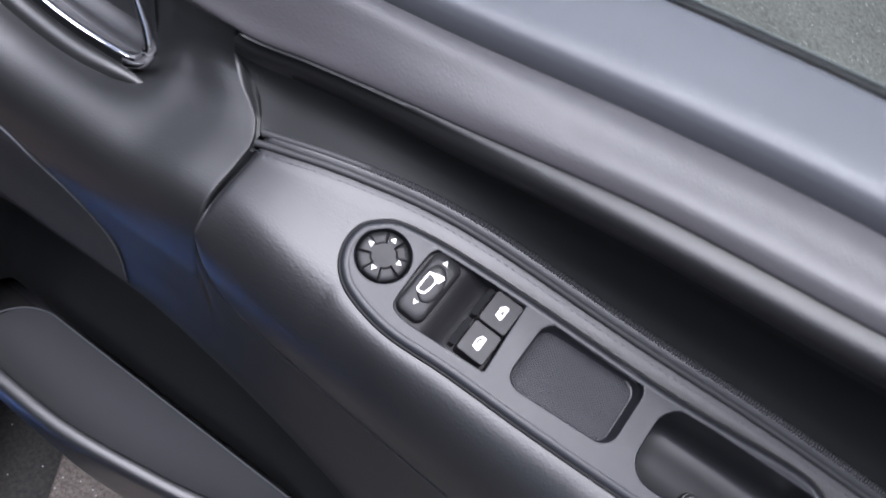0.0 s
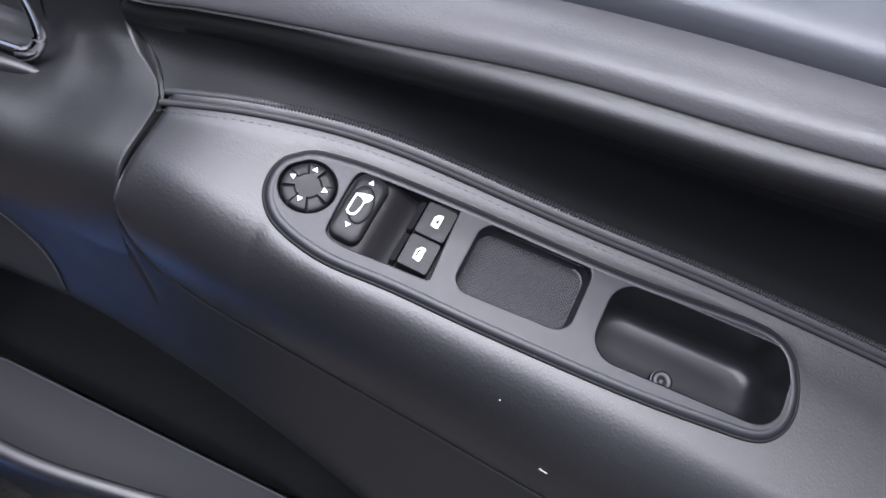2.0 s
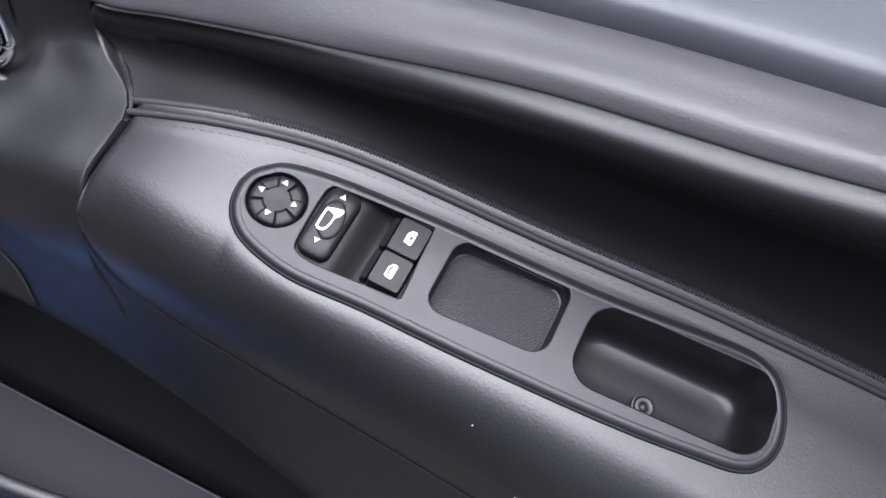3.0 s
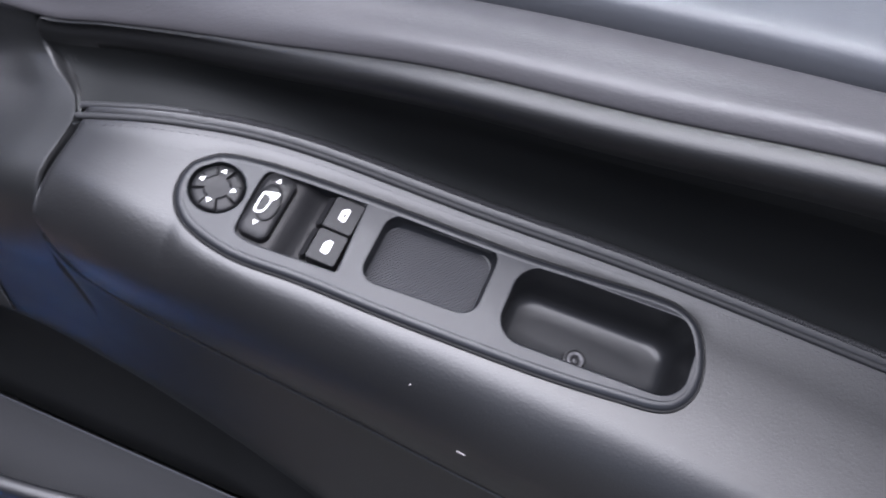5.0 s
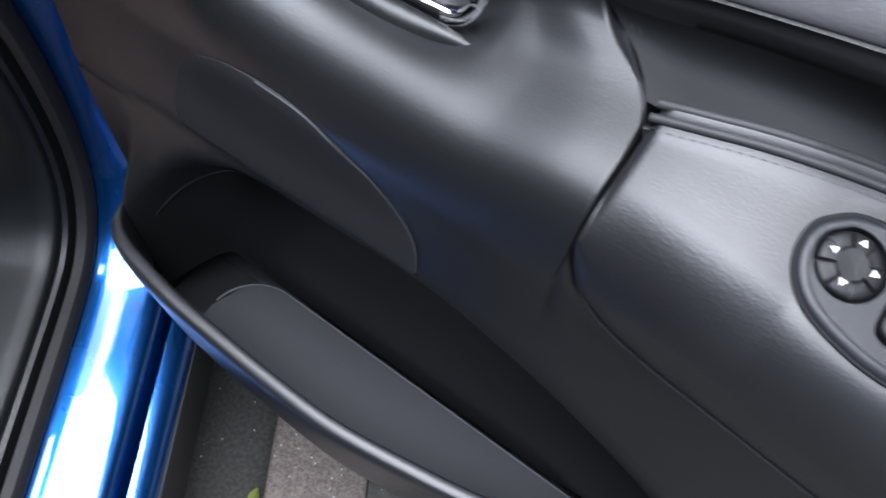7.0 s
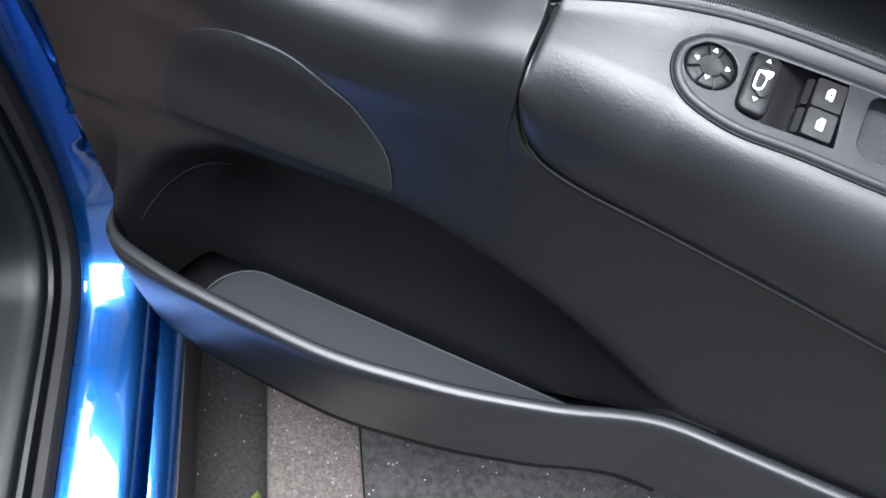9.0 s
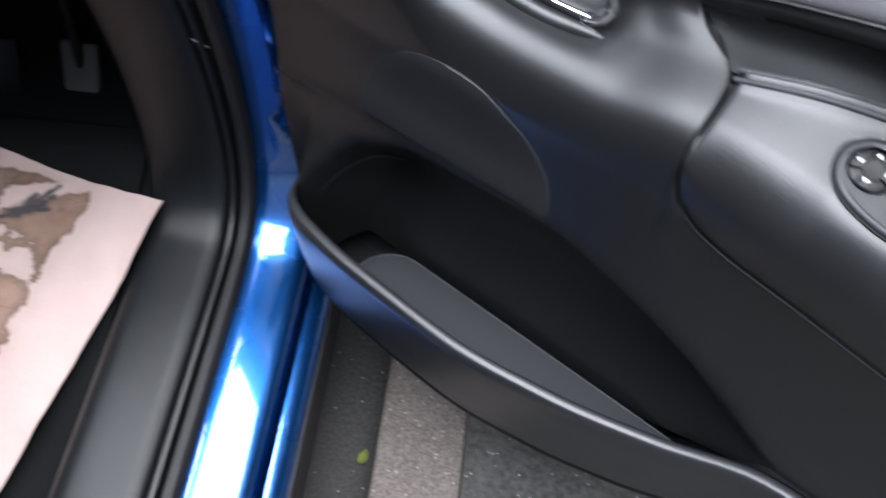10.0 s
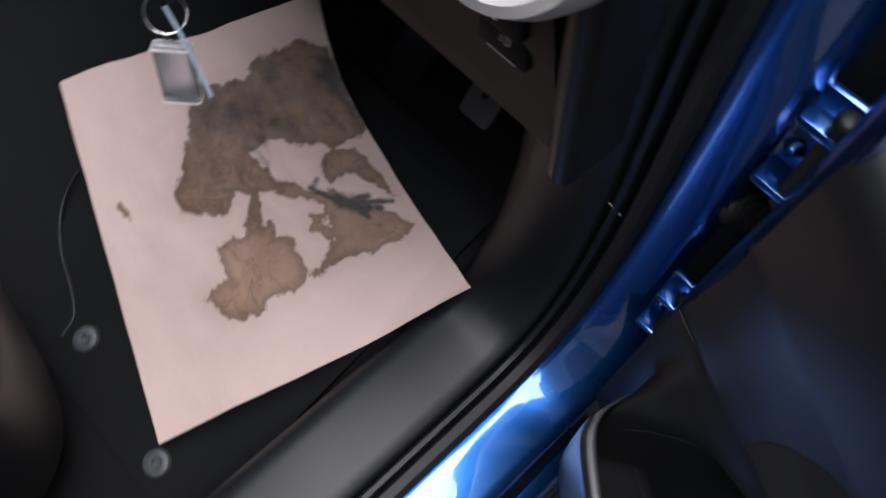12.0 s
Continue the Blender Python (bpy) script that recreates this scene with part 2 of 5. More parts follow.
ZG = [(-0.08, 0.872), (0.0, 0.876), (0.1, 0.882), (0.2, 0.887), (0.3, 0.895), (0.41, 0.908), (0.52, 0.9235), (0.63, 0.9355), (0.77, 0.946), (1.08, 0.955)]
ZR = [(-0.08, 0.858), (0.0, 0.857), (0.1, 0.852), (0.2, 0.8545), (0.310, 0.8600), (0.355, 0.8715), (0.40, 0.8825), (0.446, 0.8925), (0.56, 0.917), (0.65, 0.927), (0.773, 0.943), (1.08, 0.953)]
YS = [(0.344, 0.0190), (0.36, 0.0212), (0.376, 0.0240), (0.391, 0.0275), (0.406, 0.0312), (0.421, 0.0352), (0.436, 0.0396), (0.451, 0.0434), (0.466, 0.0464), (0.482, 0.0488), (0.5, 0.0508), (0.584, 0.057), (0.68, 0.066), (0.77, 0.071), (1.08, 0.085)]


def zg(x):
    return ev(ZG, x)


def rest_z(x, y):
    """The armrest's top surface."""
    d = max(0.0, 0.428 - x)
    return 0.827 - 0.124 * (max(x, 0.428) - 0.45) + 0.124 * d - 2.53 * d * d + 0.24 * y


# blue metal shell behind the trim, hinge side rounded
def shell_ring(x):
    top = min(zg(x), 0.95) - 0.05
    return [(x, 0.115, 0.275), (x, 0.112, 0.30), (x, 0.112, top - 0.02), (x, 0.12, top), (x, 0.15, top), (x, 0.186, top - 0.005), (x, 0.196, top - 0.03), (x, 0.203, 0.6), (x, 0.19, 0.4), (x, 0.175, 0.27), (x, 0.16, 0.258), (x, 0.125, 0.262)]


door = part("door", loft("door", [shell_ring(x) for x in [-0.086, -0.083, -0.078] + span(-0.06, 1.085, 24)]), BLUE, car, "open blue steel door with black inner trim")


# the ledge swings outward towards the rear
def out(x):
    return 0.008 * smooth(0.36, 0.62, x)


def brim(x):
    k = smooth(0.62, 0.92, x)
    return max(out(x), 0.0105 * (1 - k) + out(x) * k)


# ledge under the window
def ledge_front(x):
    z = zg(x)
    return [(y + out(x) + (brim(x) - out(x)) * smooth(0.10, 0.16, y), q) for y, q in [(0.0955, z - 0.018), (0.0948, z - 0.008), (0.0952, z + 0.0005), (0.0966, z + 0.0052), (0.0992, z + 0.0082), (0.1035, z + 0.0101), (0.112, z + 0.0110), (0.140, z + 0.0112), (0.158, z + 0.0108), (0.1645, z + 0.0092), (0.1662, z + 0.0060), (0.1665, z - 0.006)]]


part("window_ledge", along_x("window_ledge", span(-0.075, 1.08, 50), ledge_front, lambda x: [(0.168 + brim(x), zg(x) - 0.06), (0.1, zg(x) - 0.06)]), LEDGE, door, "satin grey window ledge")
part("window_seal", along_x("window_seal", span(-0.07, 1.08, 50), lambda x: [(0.1670 + brim(x), zg(x) - 0.012), (0.1672 + brim(x), zg(x) + 0.0060), (0.1690 + brim(x), zg(x) + 0.0090), (0.1740 + brim(x), zg(x) + 0.0094), (0.1790 + brim(x), zg(x) + 0.0070)],
                            lambda x: [(0.181 + brim(x), zg(x) + 0.003), (0.181 + brim(x), zg(x) - 0.012)]), SHADE_SEAL, door, "black rubber window seal")
part("outer_seal", tube("outer_seal", [(x, 0.1820 + brim(x), zg(x) + 0.0056) for x in span(0.10, 1.06, 50)], 0.0006, 6), LEDGE, door, "thin pale strip outside the seal")

# padded roll along the top, and the dark hollow under it
def roll_front(x):
    z, r = zg(x), ev(ZR, x)
    k = smooth(0.285, 0.325, x)
    pts = [(0.0915 + out(x), z - 0.008), (0.086 + out(x), z - 0.001), (0.074 + 0.7 * out(x), z + 0.002), (0.064 + 0.4 * out(x), 0.5 * (z + r) + 0.006), (0.055, r + 0.009), (0.0495, r + 0.002), (0.0495, r - 0.0015), (0.0505 + 0.0045 * k, r - 0.0040), (0.0530 + 0.004 * k, r - 0.0065), (0.064, r - 0.010)]
    return refine(pts, 4)


part("upper_roll", along_x("upper_roll", span(-0.046, 1.08, 120), roll_front, lambda x: [(0.10, ev(ZR, x) - 0.012), (0.10, zg(x) - 0.02)]), SOFT, door, "padded charcoal vinyl roll")


# rows of the hollow panel: drop below the roll, share of the way down to the piping, where its front edge stands
HOLLOW = [(0.0, 0.0, 0.317), (0.0004, 0.0, 0.3120), (0.0012, 0.0, 0.3092), (0.0026, 0.0, 0.3072), (0.0046, 0.0, 0.3057), (0.0072, 0.0, 0.3048), (0.0100, 0.0, 0.3044), (0.0130, 0.0, 0.3044),
          (0.016, 0.06, 0.3046), (0.016, 0.16, 0.3056), (0.016, 0.30, 0.3080), (0.016, 0.44, 0.3110), (0.016, 0.58, 0.3150), (0.016, 0.72, 0.3210), (0.016, 0.84, 0.3300), (0.016, 0.93, 0.3385), (0.016, 1.0, 0.3455)]
LIP_Y = [(0.0, 0.0560), (0.0004, 0.0492), (0.0012, 0.0455), (0.0026, 0.0424), (0.0046, 0.0399), (0.0072, 0.0384), (0.0100, 0.0378), (0.0130, 0.0382), (0.016, 0.0396)]


def hollow_y(x, drop, f, ys):
    """How deep the hollow lies: a rounded lip above, a scoop below that runs out onto the piping."""
    if f == 0.0:
        return ev(LIP_Y, drop) + 0.0095 * (1 - smooth(0.33, 0.58, x)) * smooth(0.0, 0.004, drop)
    front = ev([(0.0, 0.0475), (0.16, 0.0486), (0.30, 0.0492), (0.44, 0.0494), (0.58, 0.0488), (0.72, 0.0468), (0.84, 0.0415), (0.93, 0.0330), (1.0, 0.0235)], f)
    back = ev([(0.0, 0.0396), (0.16, 0.0475), (0.30, max(0.0540, ys)), (0.44, max(0.0590, ys + 0.003)), (0.58, max(0.0610, ys + 0.006)), (0.72, max(0.0610, ys + 0.008)), (0.84, ys + 0.009), (0.93, ys + 0.007), (1.0, ys + 0.002)], f)
    k = smooth(0.36, 0.56, x)
    return front * (1 - k) + back * k


def hollow_ring(q):
    ring = []
    for drop, f, x0 in HOLLOW:
        x0 -= 0.0028
        d = (1.08 - x0) * q
        x = x0 + d
        ys = ev(YS, max(x, 0.344))
        top = ev(ZR, x) - 0.0004
        foot = rest_z(max(x, 0.349), ys) - 0.003 - 0.001 * (1 - smooth(0.38, 0.46, x))
        z = top - drop + f * (foot - top + drop)
        y = hollow_y(x, drop, f, ys)
        ring.append((x, y + 0.0045 * (1 - smooth(0.0, 0.0018, d)), z))
    return ring + [(ring[-1][0], 0.13, ring[-1][2]), (ring[0][0], 0.13, ring[0][2])]


steps = [0.0, 0.0004, 0.0008, 0.0012, 0.0017, 0.0024, 0.0036, 0.005, 0.008] + span(0.012, 0.22, 44) + span(0.23, 1.0, 60)
LIP_ROWS = 8
rows_of = [hollow_ring(q) for q in steps]
lip = loft("recess_lip", [r[:LIP_ROWS + 1] + [(r[LIP_ROWS][0], 0.10, r[LIP_ROWS][2]), (r[0][0], 0.10, r[0][2])] for r in rows_of])
lip.set_sharp_from_angle(angle=radians(85))
part("recess_lip", lip, RIM, door, "rounded upper edge of the hollow")
scoop = loft("recess", [r[LIP_ROWS:] for r in rows_of])
scoop.set_sharp_from_angle(angle=radians(85))
part("recess", scoop, RECESS, door, "black padded hollow between roll and armrest, rounded at its upper corner")

# the armrest, with a trough under the switch plate
YU = [(0.427, 0.001), (0.429, 0.006), (0.435, 0.015), (0.444, 0.022), (0.465, 0.027), (0.492, 0.030), (0.538, 0.035), (0.608, 0.040), (0.686, 0.050), (0.715, 0.046), (0.732, 0.02)]
YL = [(0.427, -0.001), (0.433, -0.016), (0.438, -0.022), (0.447, -0.0275), (0.462, -0.031), (0.482, -0.032), (0.515, -0.029), (0.568, -0.026), (0.645, -0.020), (0.715, -0.009), (0.732, 0.01)]
YF = [(0.352, -0.0405), (0.36, -0.0445), (0.38, -0.0480), (0.42, -0.0515), (0.5, -0.0535), (0.7, -0.054), (1.08, -0.050)]
ZLOW = [(0.352, 0.797), (0.356, 0.774), (0.364, 0.756), (0.386, 0.742), (0.471, 0.730), (0.556, 0.715), (0.62, 0.702), (1.08, 0.617)]


REST_ROW = 9


def rest_front(x):
    ys, yf, zl = ev(YS, x), ev(YF, x), ev(ZLOW, x)
    yu, yl = ev(YU, x) - 0.002, ev(YL, x) + 0.002
    p = [(ys + 0.001, -0.006), (ys, 0.002), (ys - 0.003, 0.0045), (ys - 0.006, 0.0035), (ys - 0.008, 0.0005), (ys - 0.010, 0.002), (ys - 0.013, 0.0005)]
    yu = min(yu, ys - 0.015)
    if yu - yl < 0.004:
        yu, yl = 0.5 * (yu + yl) + 0.002, 0.5 * (yu + yl) - 0.002
    p += [(0.5 * (ys - 0.013 + yu), 0.0), (yu + 0.001, 0.0), (yu, 0.0), (yl, 0.0), (yl - 0.001, 0.0)]
    dip = 0.0025 * (1 - smooth(0.3535, 0.357, x))
    out = [(y, rest_z(x, y) + d - dip) for y, d in p]
    ya = min(max(yf + 0.030, -0.030), yl - 0.002)
    za = rest_z(x, ya) - dip
    fall = min(0.048, 0.62 * (za - zl))
    for i in range(15):
        q = 0.5 * math.pi * i / 14
        out.append((yf + (ya - yf) * (1 - math.sin(q)), za - 0.24 * (ya - yf) * math.sin(q) * math.cos(q) - fall * (1 - math.cos(q))))
    zb = za - fall
    out += [(yf + 0.0010, zb + (zl - zb) * 0.35), (yf + 0.0032, zb + (zl - zb) * 0.65), (yf + 0.0062, zl + 0.006), (yf + 0.0090, zl + 0.001), (yf + 0.0130, zl)]
    return out


def rest_mesh(xs):
    rings = [[(x, y, z) for y, z in [*rest_front(x), (0.05, ev(ZLOW, x)), (0.05, rest_z(x, 0.05) - 0.07)]] for x in xs]
    k = len(rings[0])
    faces = [tuple(range(k))[::-1], tuple(range((len(rings) - 1) * k, len(rings) * k))]
    for i in range(len(rings) - 1):
        for j in range(k):
            if j == REST_ROW and xs[i] > 0.4305 and xs[i + 1] < 0.7285:
                continue
            a, b = i * k + j, i * k + (j + 1) % k
            faces.append((a, b, b + k, a + k))
    return mesh_from("armrest", [p for r in rings for p in r], faces)


xs = sorted(set([0.3535, 0.3542, 0.355, 0.356, 0.3575] + span(0.36, 0.42, 12) + span(0.424, 0.45, 14) + span(0.455, 0.70, 50) + span(0.704, 0.74, 19) + span(0.75, 1.07, 22) + [1.075]))
part("armrest", rest_mesh(xs), VINYL, door, "black vinyl armrest, soft and lightly creased")

# paler bead along the seam groove, painting its highlight
part("armrest_seam_glint", tube("armrest_seam_glint", [(x, ev(YF, x) + 0.0078, ev(ZLOW, x) - 0.0008) for x in span(0.358, 1.07, 90)], 0.0009, 6), POCKET, door, "thin pale bead for the highlight on the seam under the armrest")

# front and lower card
ZC = [(-0.08, 0.868), (0.0, 0.866), (0.07, 0.862), (0.098, 0.852), (0.120, 0.826), (0.145, 0.809), (0.2, 0.804), (0.28, 0.809), (0.33, 0.8215), (0.352, 0.8250)]
ZE = [(-0.08, 0.585), (0.0, 0.594), (0.19, 0.612), (0.27, 0.620), (0.35, 0.600), (0.45, 0.555), (0.55, 0.500), (0.6, 0.49)]

# how far inboard the trim's face stands, by height
FACE_Y = [(0.58, -0.0312), (0.645, -0.0324), (0.682, -0.0308), (0.730, -0.0372), (0.749, -0.0405), (0.77, -0.0412)]


def card_front(x):
    z, c, e = zg(x), ev(ZC, x) - 0.003 * smooth(0.3500, 0.3520, x), ev(ZE, x)
    hollow = 1 - smooth(0.40, 0.56, x)
    if x < 0.3525:
        r = ev(ZR, x)
        dish = 0.018 * smooth(0.095, 0.150, x) * (1 - smooth(0.236, 0.282, x))
        zt, foot = r - 0.008, c + 0.008 - dish
        top = [(0.090, r - 0.014), (0.070, r - 0.010), (0.0515, r - 0.002), (0.0505, zt), (0.0494, zt + 0.45 * (foot - zt)), (0.0462, zt + 0.82 * (foot - zt)),
               (0.0385, c + 0.0075 - dish), (0.0270, c + 0.0030 - 0.85 * dish), (0.0100, c + 0.0008 - 0.4 * dish), (-0.0090, c - 0.0022), (-0.0240, c - 0.0078), (-0.0340, c - 0.0195), (-0.0400, c - 0.045)]
        tuck = 0.004 * smooth(0.3495, 0.3515, x)
        top = [(y + tuck, zz) for y, zz in top[:7]] + top[7:]
        yf, zl = -0.0405, 0.752
    else:
        k = smooth(0.353, 0.45, x)
        yf, zl = -0.0405 + k * (ev(YF, x) + 0.051), ev(ZLOW, x) - 0.002
        top = [(0.06 + (yf + 0.004 - 0.06) * i / 12, zl - 0.0 + 0.02 * (1 - i / 12)) for i in range(13)]
    mid = -0.031 - 0.004 * smooth(0.3, 0.6, x)
    free = smooth(0.37, 0.43, x)
    under = (yf + 0.0035) * free + ev(FACE_Y, zl - 0.022) * (1 - free)
    low = [(yf, zl - 0.003), (under, zl - 0.022), (mid + 0.0006, 0.5 * (zl + e)), (mid - 0.0012, e + 0.03), (mid, e + 0.012)]
    wall = [(mid + 0.002, e + 0.002), (-0.022, e - 0.010), (0.000, e - 0.045), (0.010, 0.52), (0.004, 0.47), (-0.010, 0.42), (-0.018, 0.385), (-0.018, 0.37)]
    plain = [(mid, e + (0.460 - e) * i / 7) for i in range(8)]
    end = [(-0.033, 0.600), (-0.036, 0.575), (-0.044, 0.550), (-0.060, 0.525), (-0.078, 0.505), (-0.092, 0.487), (-0.096, 0.43), (-0.096, 0.32)]
    reach = smooth(-0.032, -0.006, x)
    end = [(-0.033 + (y + 0.033) * reach, zz) for y, zz in end]
    wall = [(p[0] + (w[0] - p[0]) * hollow, p[1] + (w[1] - p[1]) * hollow) for w, p in zip(wall, plain)]
    turn = [1 - smooth(xb - 0.042, xb + 0.034, x) for xb in (0.105, 0.085, 0.060, 0.038, 0.022, 0.014, 0.010, 0.010)]
    wall = [(w[0] + (g[0] - w[0]) * k, w[1] + (g[1] - w[1]) * k) for w, g, k in zip(wall, end, turn)]
    return refine(top + low + wall, 2)


xs = span(-0.062, -0.012, 6) + span(-0.008, 0.03, 16) + span(0.0325, 0.135, 44) + span(0.142, 0.29, 18) + span(0.294, 0.3515, 48) + [0.3532, 0.3538] + span(0.36, 0.62, 40) + span(0.63, 1.075, 20)
CARD_END = [(0, 0.330), (2, 0.324), (4, 0.312), (6, 0.3040), (8, 0.3036), (10, 0.3090), (12, 0.3200), (14, 0.3390), (16, 0.3495), (18, 0.3515)]


def card_ring(x):
    """The upper corner of the card ends early, along the edge of the hollow."""
    ring = []
    for i, (y, z) in enumerate([*card_front(x), (0.06, card_front(x)[-1][1]), (0.11, 0.5), (0.11, min(zg(x), 0.93) - 0.06)]):
        back = (0.3515 - ev(CARD_END, i)) * smooth(0.24, 0.3515, x) if x < 0.3525 and i < 40 else 0.0
        drop = (ev(ZR, x) - ev(ZR, x - back)) * max(0.0, 1 - i / 14)
        lean = 0.020 * smooth(0.52, 0.80, z) * (1 - smooth(-0.062, 0.05, x))
        ring.append((x - back + lean, y, z - drop))
    return ring


rings = [card_ring(x) for x in xs]
rim_at = max(i for i, x in enumerate(xs) if x < 0.3525)
rings.insert(rim_at + 1, [(x, y + 0.003 * (1 - smooth(15, 20, i)), z) for i, (x, y, z) in enumerate(rings[rim_at])])
part("door_card", loft("door_card", rings), CARD, door, "black grained plastic lower door trim")

# map pocket and the ridge that runs on behind it
YI = [(-0.022, -0.050), (-0.012, -0.078), (0.004, -0.091), (0.03, -0.098), (0.096, -0.107), (0.23, -0.112), (0.345, -0.098), (0.451, -0.072), (0.552, -0.040), (0.575, -0.038), (1.08, -0.036)]
ZF = [(-0.022, 0.484), (-0.018, 0.40), (-0.012, 0.305), (0.42, 0.305), (0.50, 0.41), (0.555, 0.484), (1.08, 0.484)]


def pocket_front(x):
    yi, zf = ev(YI, x), ev(ZF, x)
    t = 0.485
    pts = [(-0.012, zf), (0.5 * (yi - 0.012), zf - 0.001), (yi + 0.006, zf), (yi + 0.001, zf + 0.1 * (t - zf)), (yi, zf + 0.6 * (t - zf)), (yi, t - 0.004), (yi - 0.0010, t - 0.0010),
           (yi - 0.0030, t), (yi - 0.0105, t - 0.0004), (yi - 0.0132, t - 0.0030), (yi - 0.0144, t - 0.016), (yi - 0.0135, 0.44), (yi - 0.010, 0.38), (yi - 0.004, 0.32), (yi + 0.006, 0.288), (yi + 0.02, 0.276), (0.0, 0.272)]
    return pts


xs = span(-0.022, 0.03, 40) + span(0.04, 0.43, 40) + span(0.44, 0.60, 30) + span(0.62, 1.075, 16)
# same moulding in a darker colour, so the inside reads as shade
part("pocket_well", along_x("pocket_well", xs[:-17], lambda x: pocket_front(x)[:6], lambda x: [(ev(YI, x) - 0.002, 0.47), (ev(YI, x), 0.295), (-0.01, 0.295)]), SHADE_SEAL, door, "inside of the map pocket, its shade painted near black")
part("map_pocket", along_x("map_pocket", xs, lambda x: pocket_front(x)[5:], lambda x: [(0.05, 0.272), (0.05, 0.29), (ev(YI, x) + 0.004, 0.292), (ev(YI, x) + 0.0005, 0.35)]), POCKET, door, "black plastic map pocket with a rounded lip")


def liner_mesh():
    top, n = [], 40
    for i in range(n):
        x = 0.072 + (0.475 - 0.072) * i / (n - 1)
        k = min(1.0, (x - 0.072) / 0.05)
        back = -0.028 + 0.05 * -1 * (1 - math.sqrt(1 - (1 - k) ** 2))
        top.append((x, max(back, ev(YI, x) + 0.004), ev(YI, x) + 0.003))
    rings = [[(x, b, 0.304), (x, b, 0.391), (x, b - 0.002, 0.392), (x, 0.5 * (b + f), 0.3915), (x, f, 0.391), (x, f, 0.304)] for x, b, f in top]
    return loft("pocket_liner", rings)


part("liner_edge", tube("liner_edge", [(x, max(-0.028 - 0.05 * (1 - math.sqrt(max(0.0, 1 - (1 - min(1.0, (x - 0.072) / 0.05)) ** 2))), ev(YI, x) + 0.004), 0.3920) for x in span(0.0722, 0.125, 40) + span(0.13, 0.47, 30)], 0.0011, 6), LEDGE, door, "pale upper edge of the liner")
part("pocket_liner", liner_mesh(), LINER, door, "light grey flocked pocket liner")

# paler bead laid on the card to paint the edge highlight
part("pocket_edge_glint", tube("pocket_edge_glint", refine([(0.004, -0.0605, 0.466), (0.013, -0.0470, 0.485), (0.026, -0.0315, 0.504), (0.041, -0.0165, 0.517), (0.055, -0.0035, 0.521), (0.078, 0.0065, 0.522)], 6), 0.0009, 6), POCKET, door, "thin pale bead for the highlight on the pocket end's edge")

# speaker grille, lying on the leaning face of the trim


def grille_mesh():
    rim = refine([(0.060, 0.612), (0.065, 0.648), (0.093, 0.707), (0.137, 0.744), (0.2, 0.745), (0.245, 0.710), (0.268, 0.665), (0.272, 0.625)], 6)
    rim = rim + [(0.272 - (0.272 - 0.06) * i / 12, 0.624 - 0.012 * i / 12) for i in range(1, 12)]
    rim = [(x - 0.004, z + 0.010) for x, z in rim]
    cx, cz = 0.158, 0.666
    rings = []
    for k, off in ((1.0, 0.004), (1.0, -0.0006), (0.985, -0.0012), (0.8, -0.0016), (0.5, -0.0020), (0.2, -0.0022), (0.01, -0.0022)):
        rings.append([(cx + (x - cx) * k, ev(FACE_Y, cz + (z - cz) * k) + off, cz + (z - cz) * k) for x, z in rim])
    return loft("speaker_grille", rings)


part("grille_rim", tube("grille_rim", [(x - 0.004, ev(FACE_Y, z + 0.010) - 0.0010, z + 0.010) for x, z in refine([(0.165, 0.7485), (0.2, 0.745), (0.230, 0.725), (0.245, 0.710), (0.268, 0.665), (0.2725, 0.632)], 6)], 0.00055, 6), LEDGE, door, "thin pale grille rim")
part("speaker_grille", grille_mesh(), CLOTH, door, "grey cloth speaker grille with a rounded top")

glass_m, gn, gl, gp = mat("tinted_glass")
gp.inputs["Base Color"].default_value = (0.86, 0.95, 0.90, 1)
gp.inputs["Roughness"].default_value = 0.0
gp.inputs["Transmission Weight"].default_value = 1.0
gp.inputs["IOR"].default_value = 1.05
pane = part("window_glass", loft("window_glass", [[(x, 0.172 + brim(x), zg(x) - 0.02), (x, 0.176 + brim(x), zg(x) - 0.02), (x, 0.136, 1.36), (x, 0.132, 1.36)] for x in span(0.08, 1.06, 6)]), glass_m, door, "faintly green window glass")
pane.visible_shadow = False

# out of view; made thick to cut the light on the hinge pillar
part("window_frame", tube("window_frame", refine([(-0.03, 0.15, 0.875), (0.16, 0.146, 1.09), (0.34, 0.138, 1.27), (0.48, 0.132, 1.36), (0.70, 0.128, 1.40), (1.07, 0.126, 1.40), (1.085, 0.145, 1.20), (1.085, 0.16, 0.95)], 5), 0.028, 10), RUBBER, door, "black window frame, out of view, thickened to shade the hinge side")

# stitched piping along the armrest's outer edge
def seam_points(off, lift, step):
    pts, x = [], 0.3508
    while x < 1.06:
        y = ev(YS, x) + off
        pts.append(Vector((x, y, rest_z(x, y) + lift)))
        x += step
    return pts


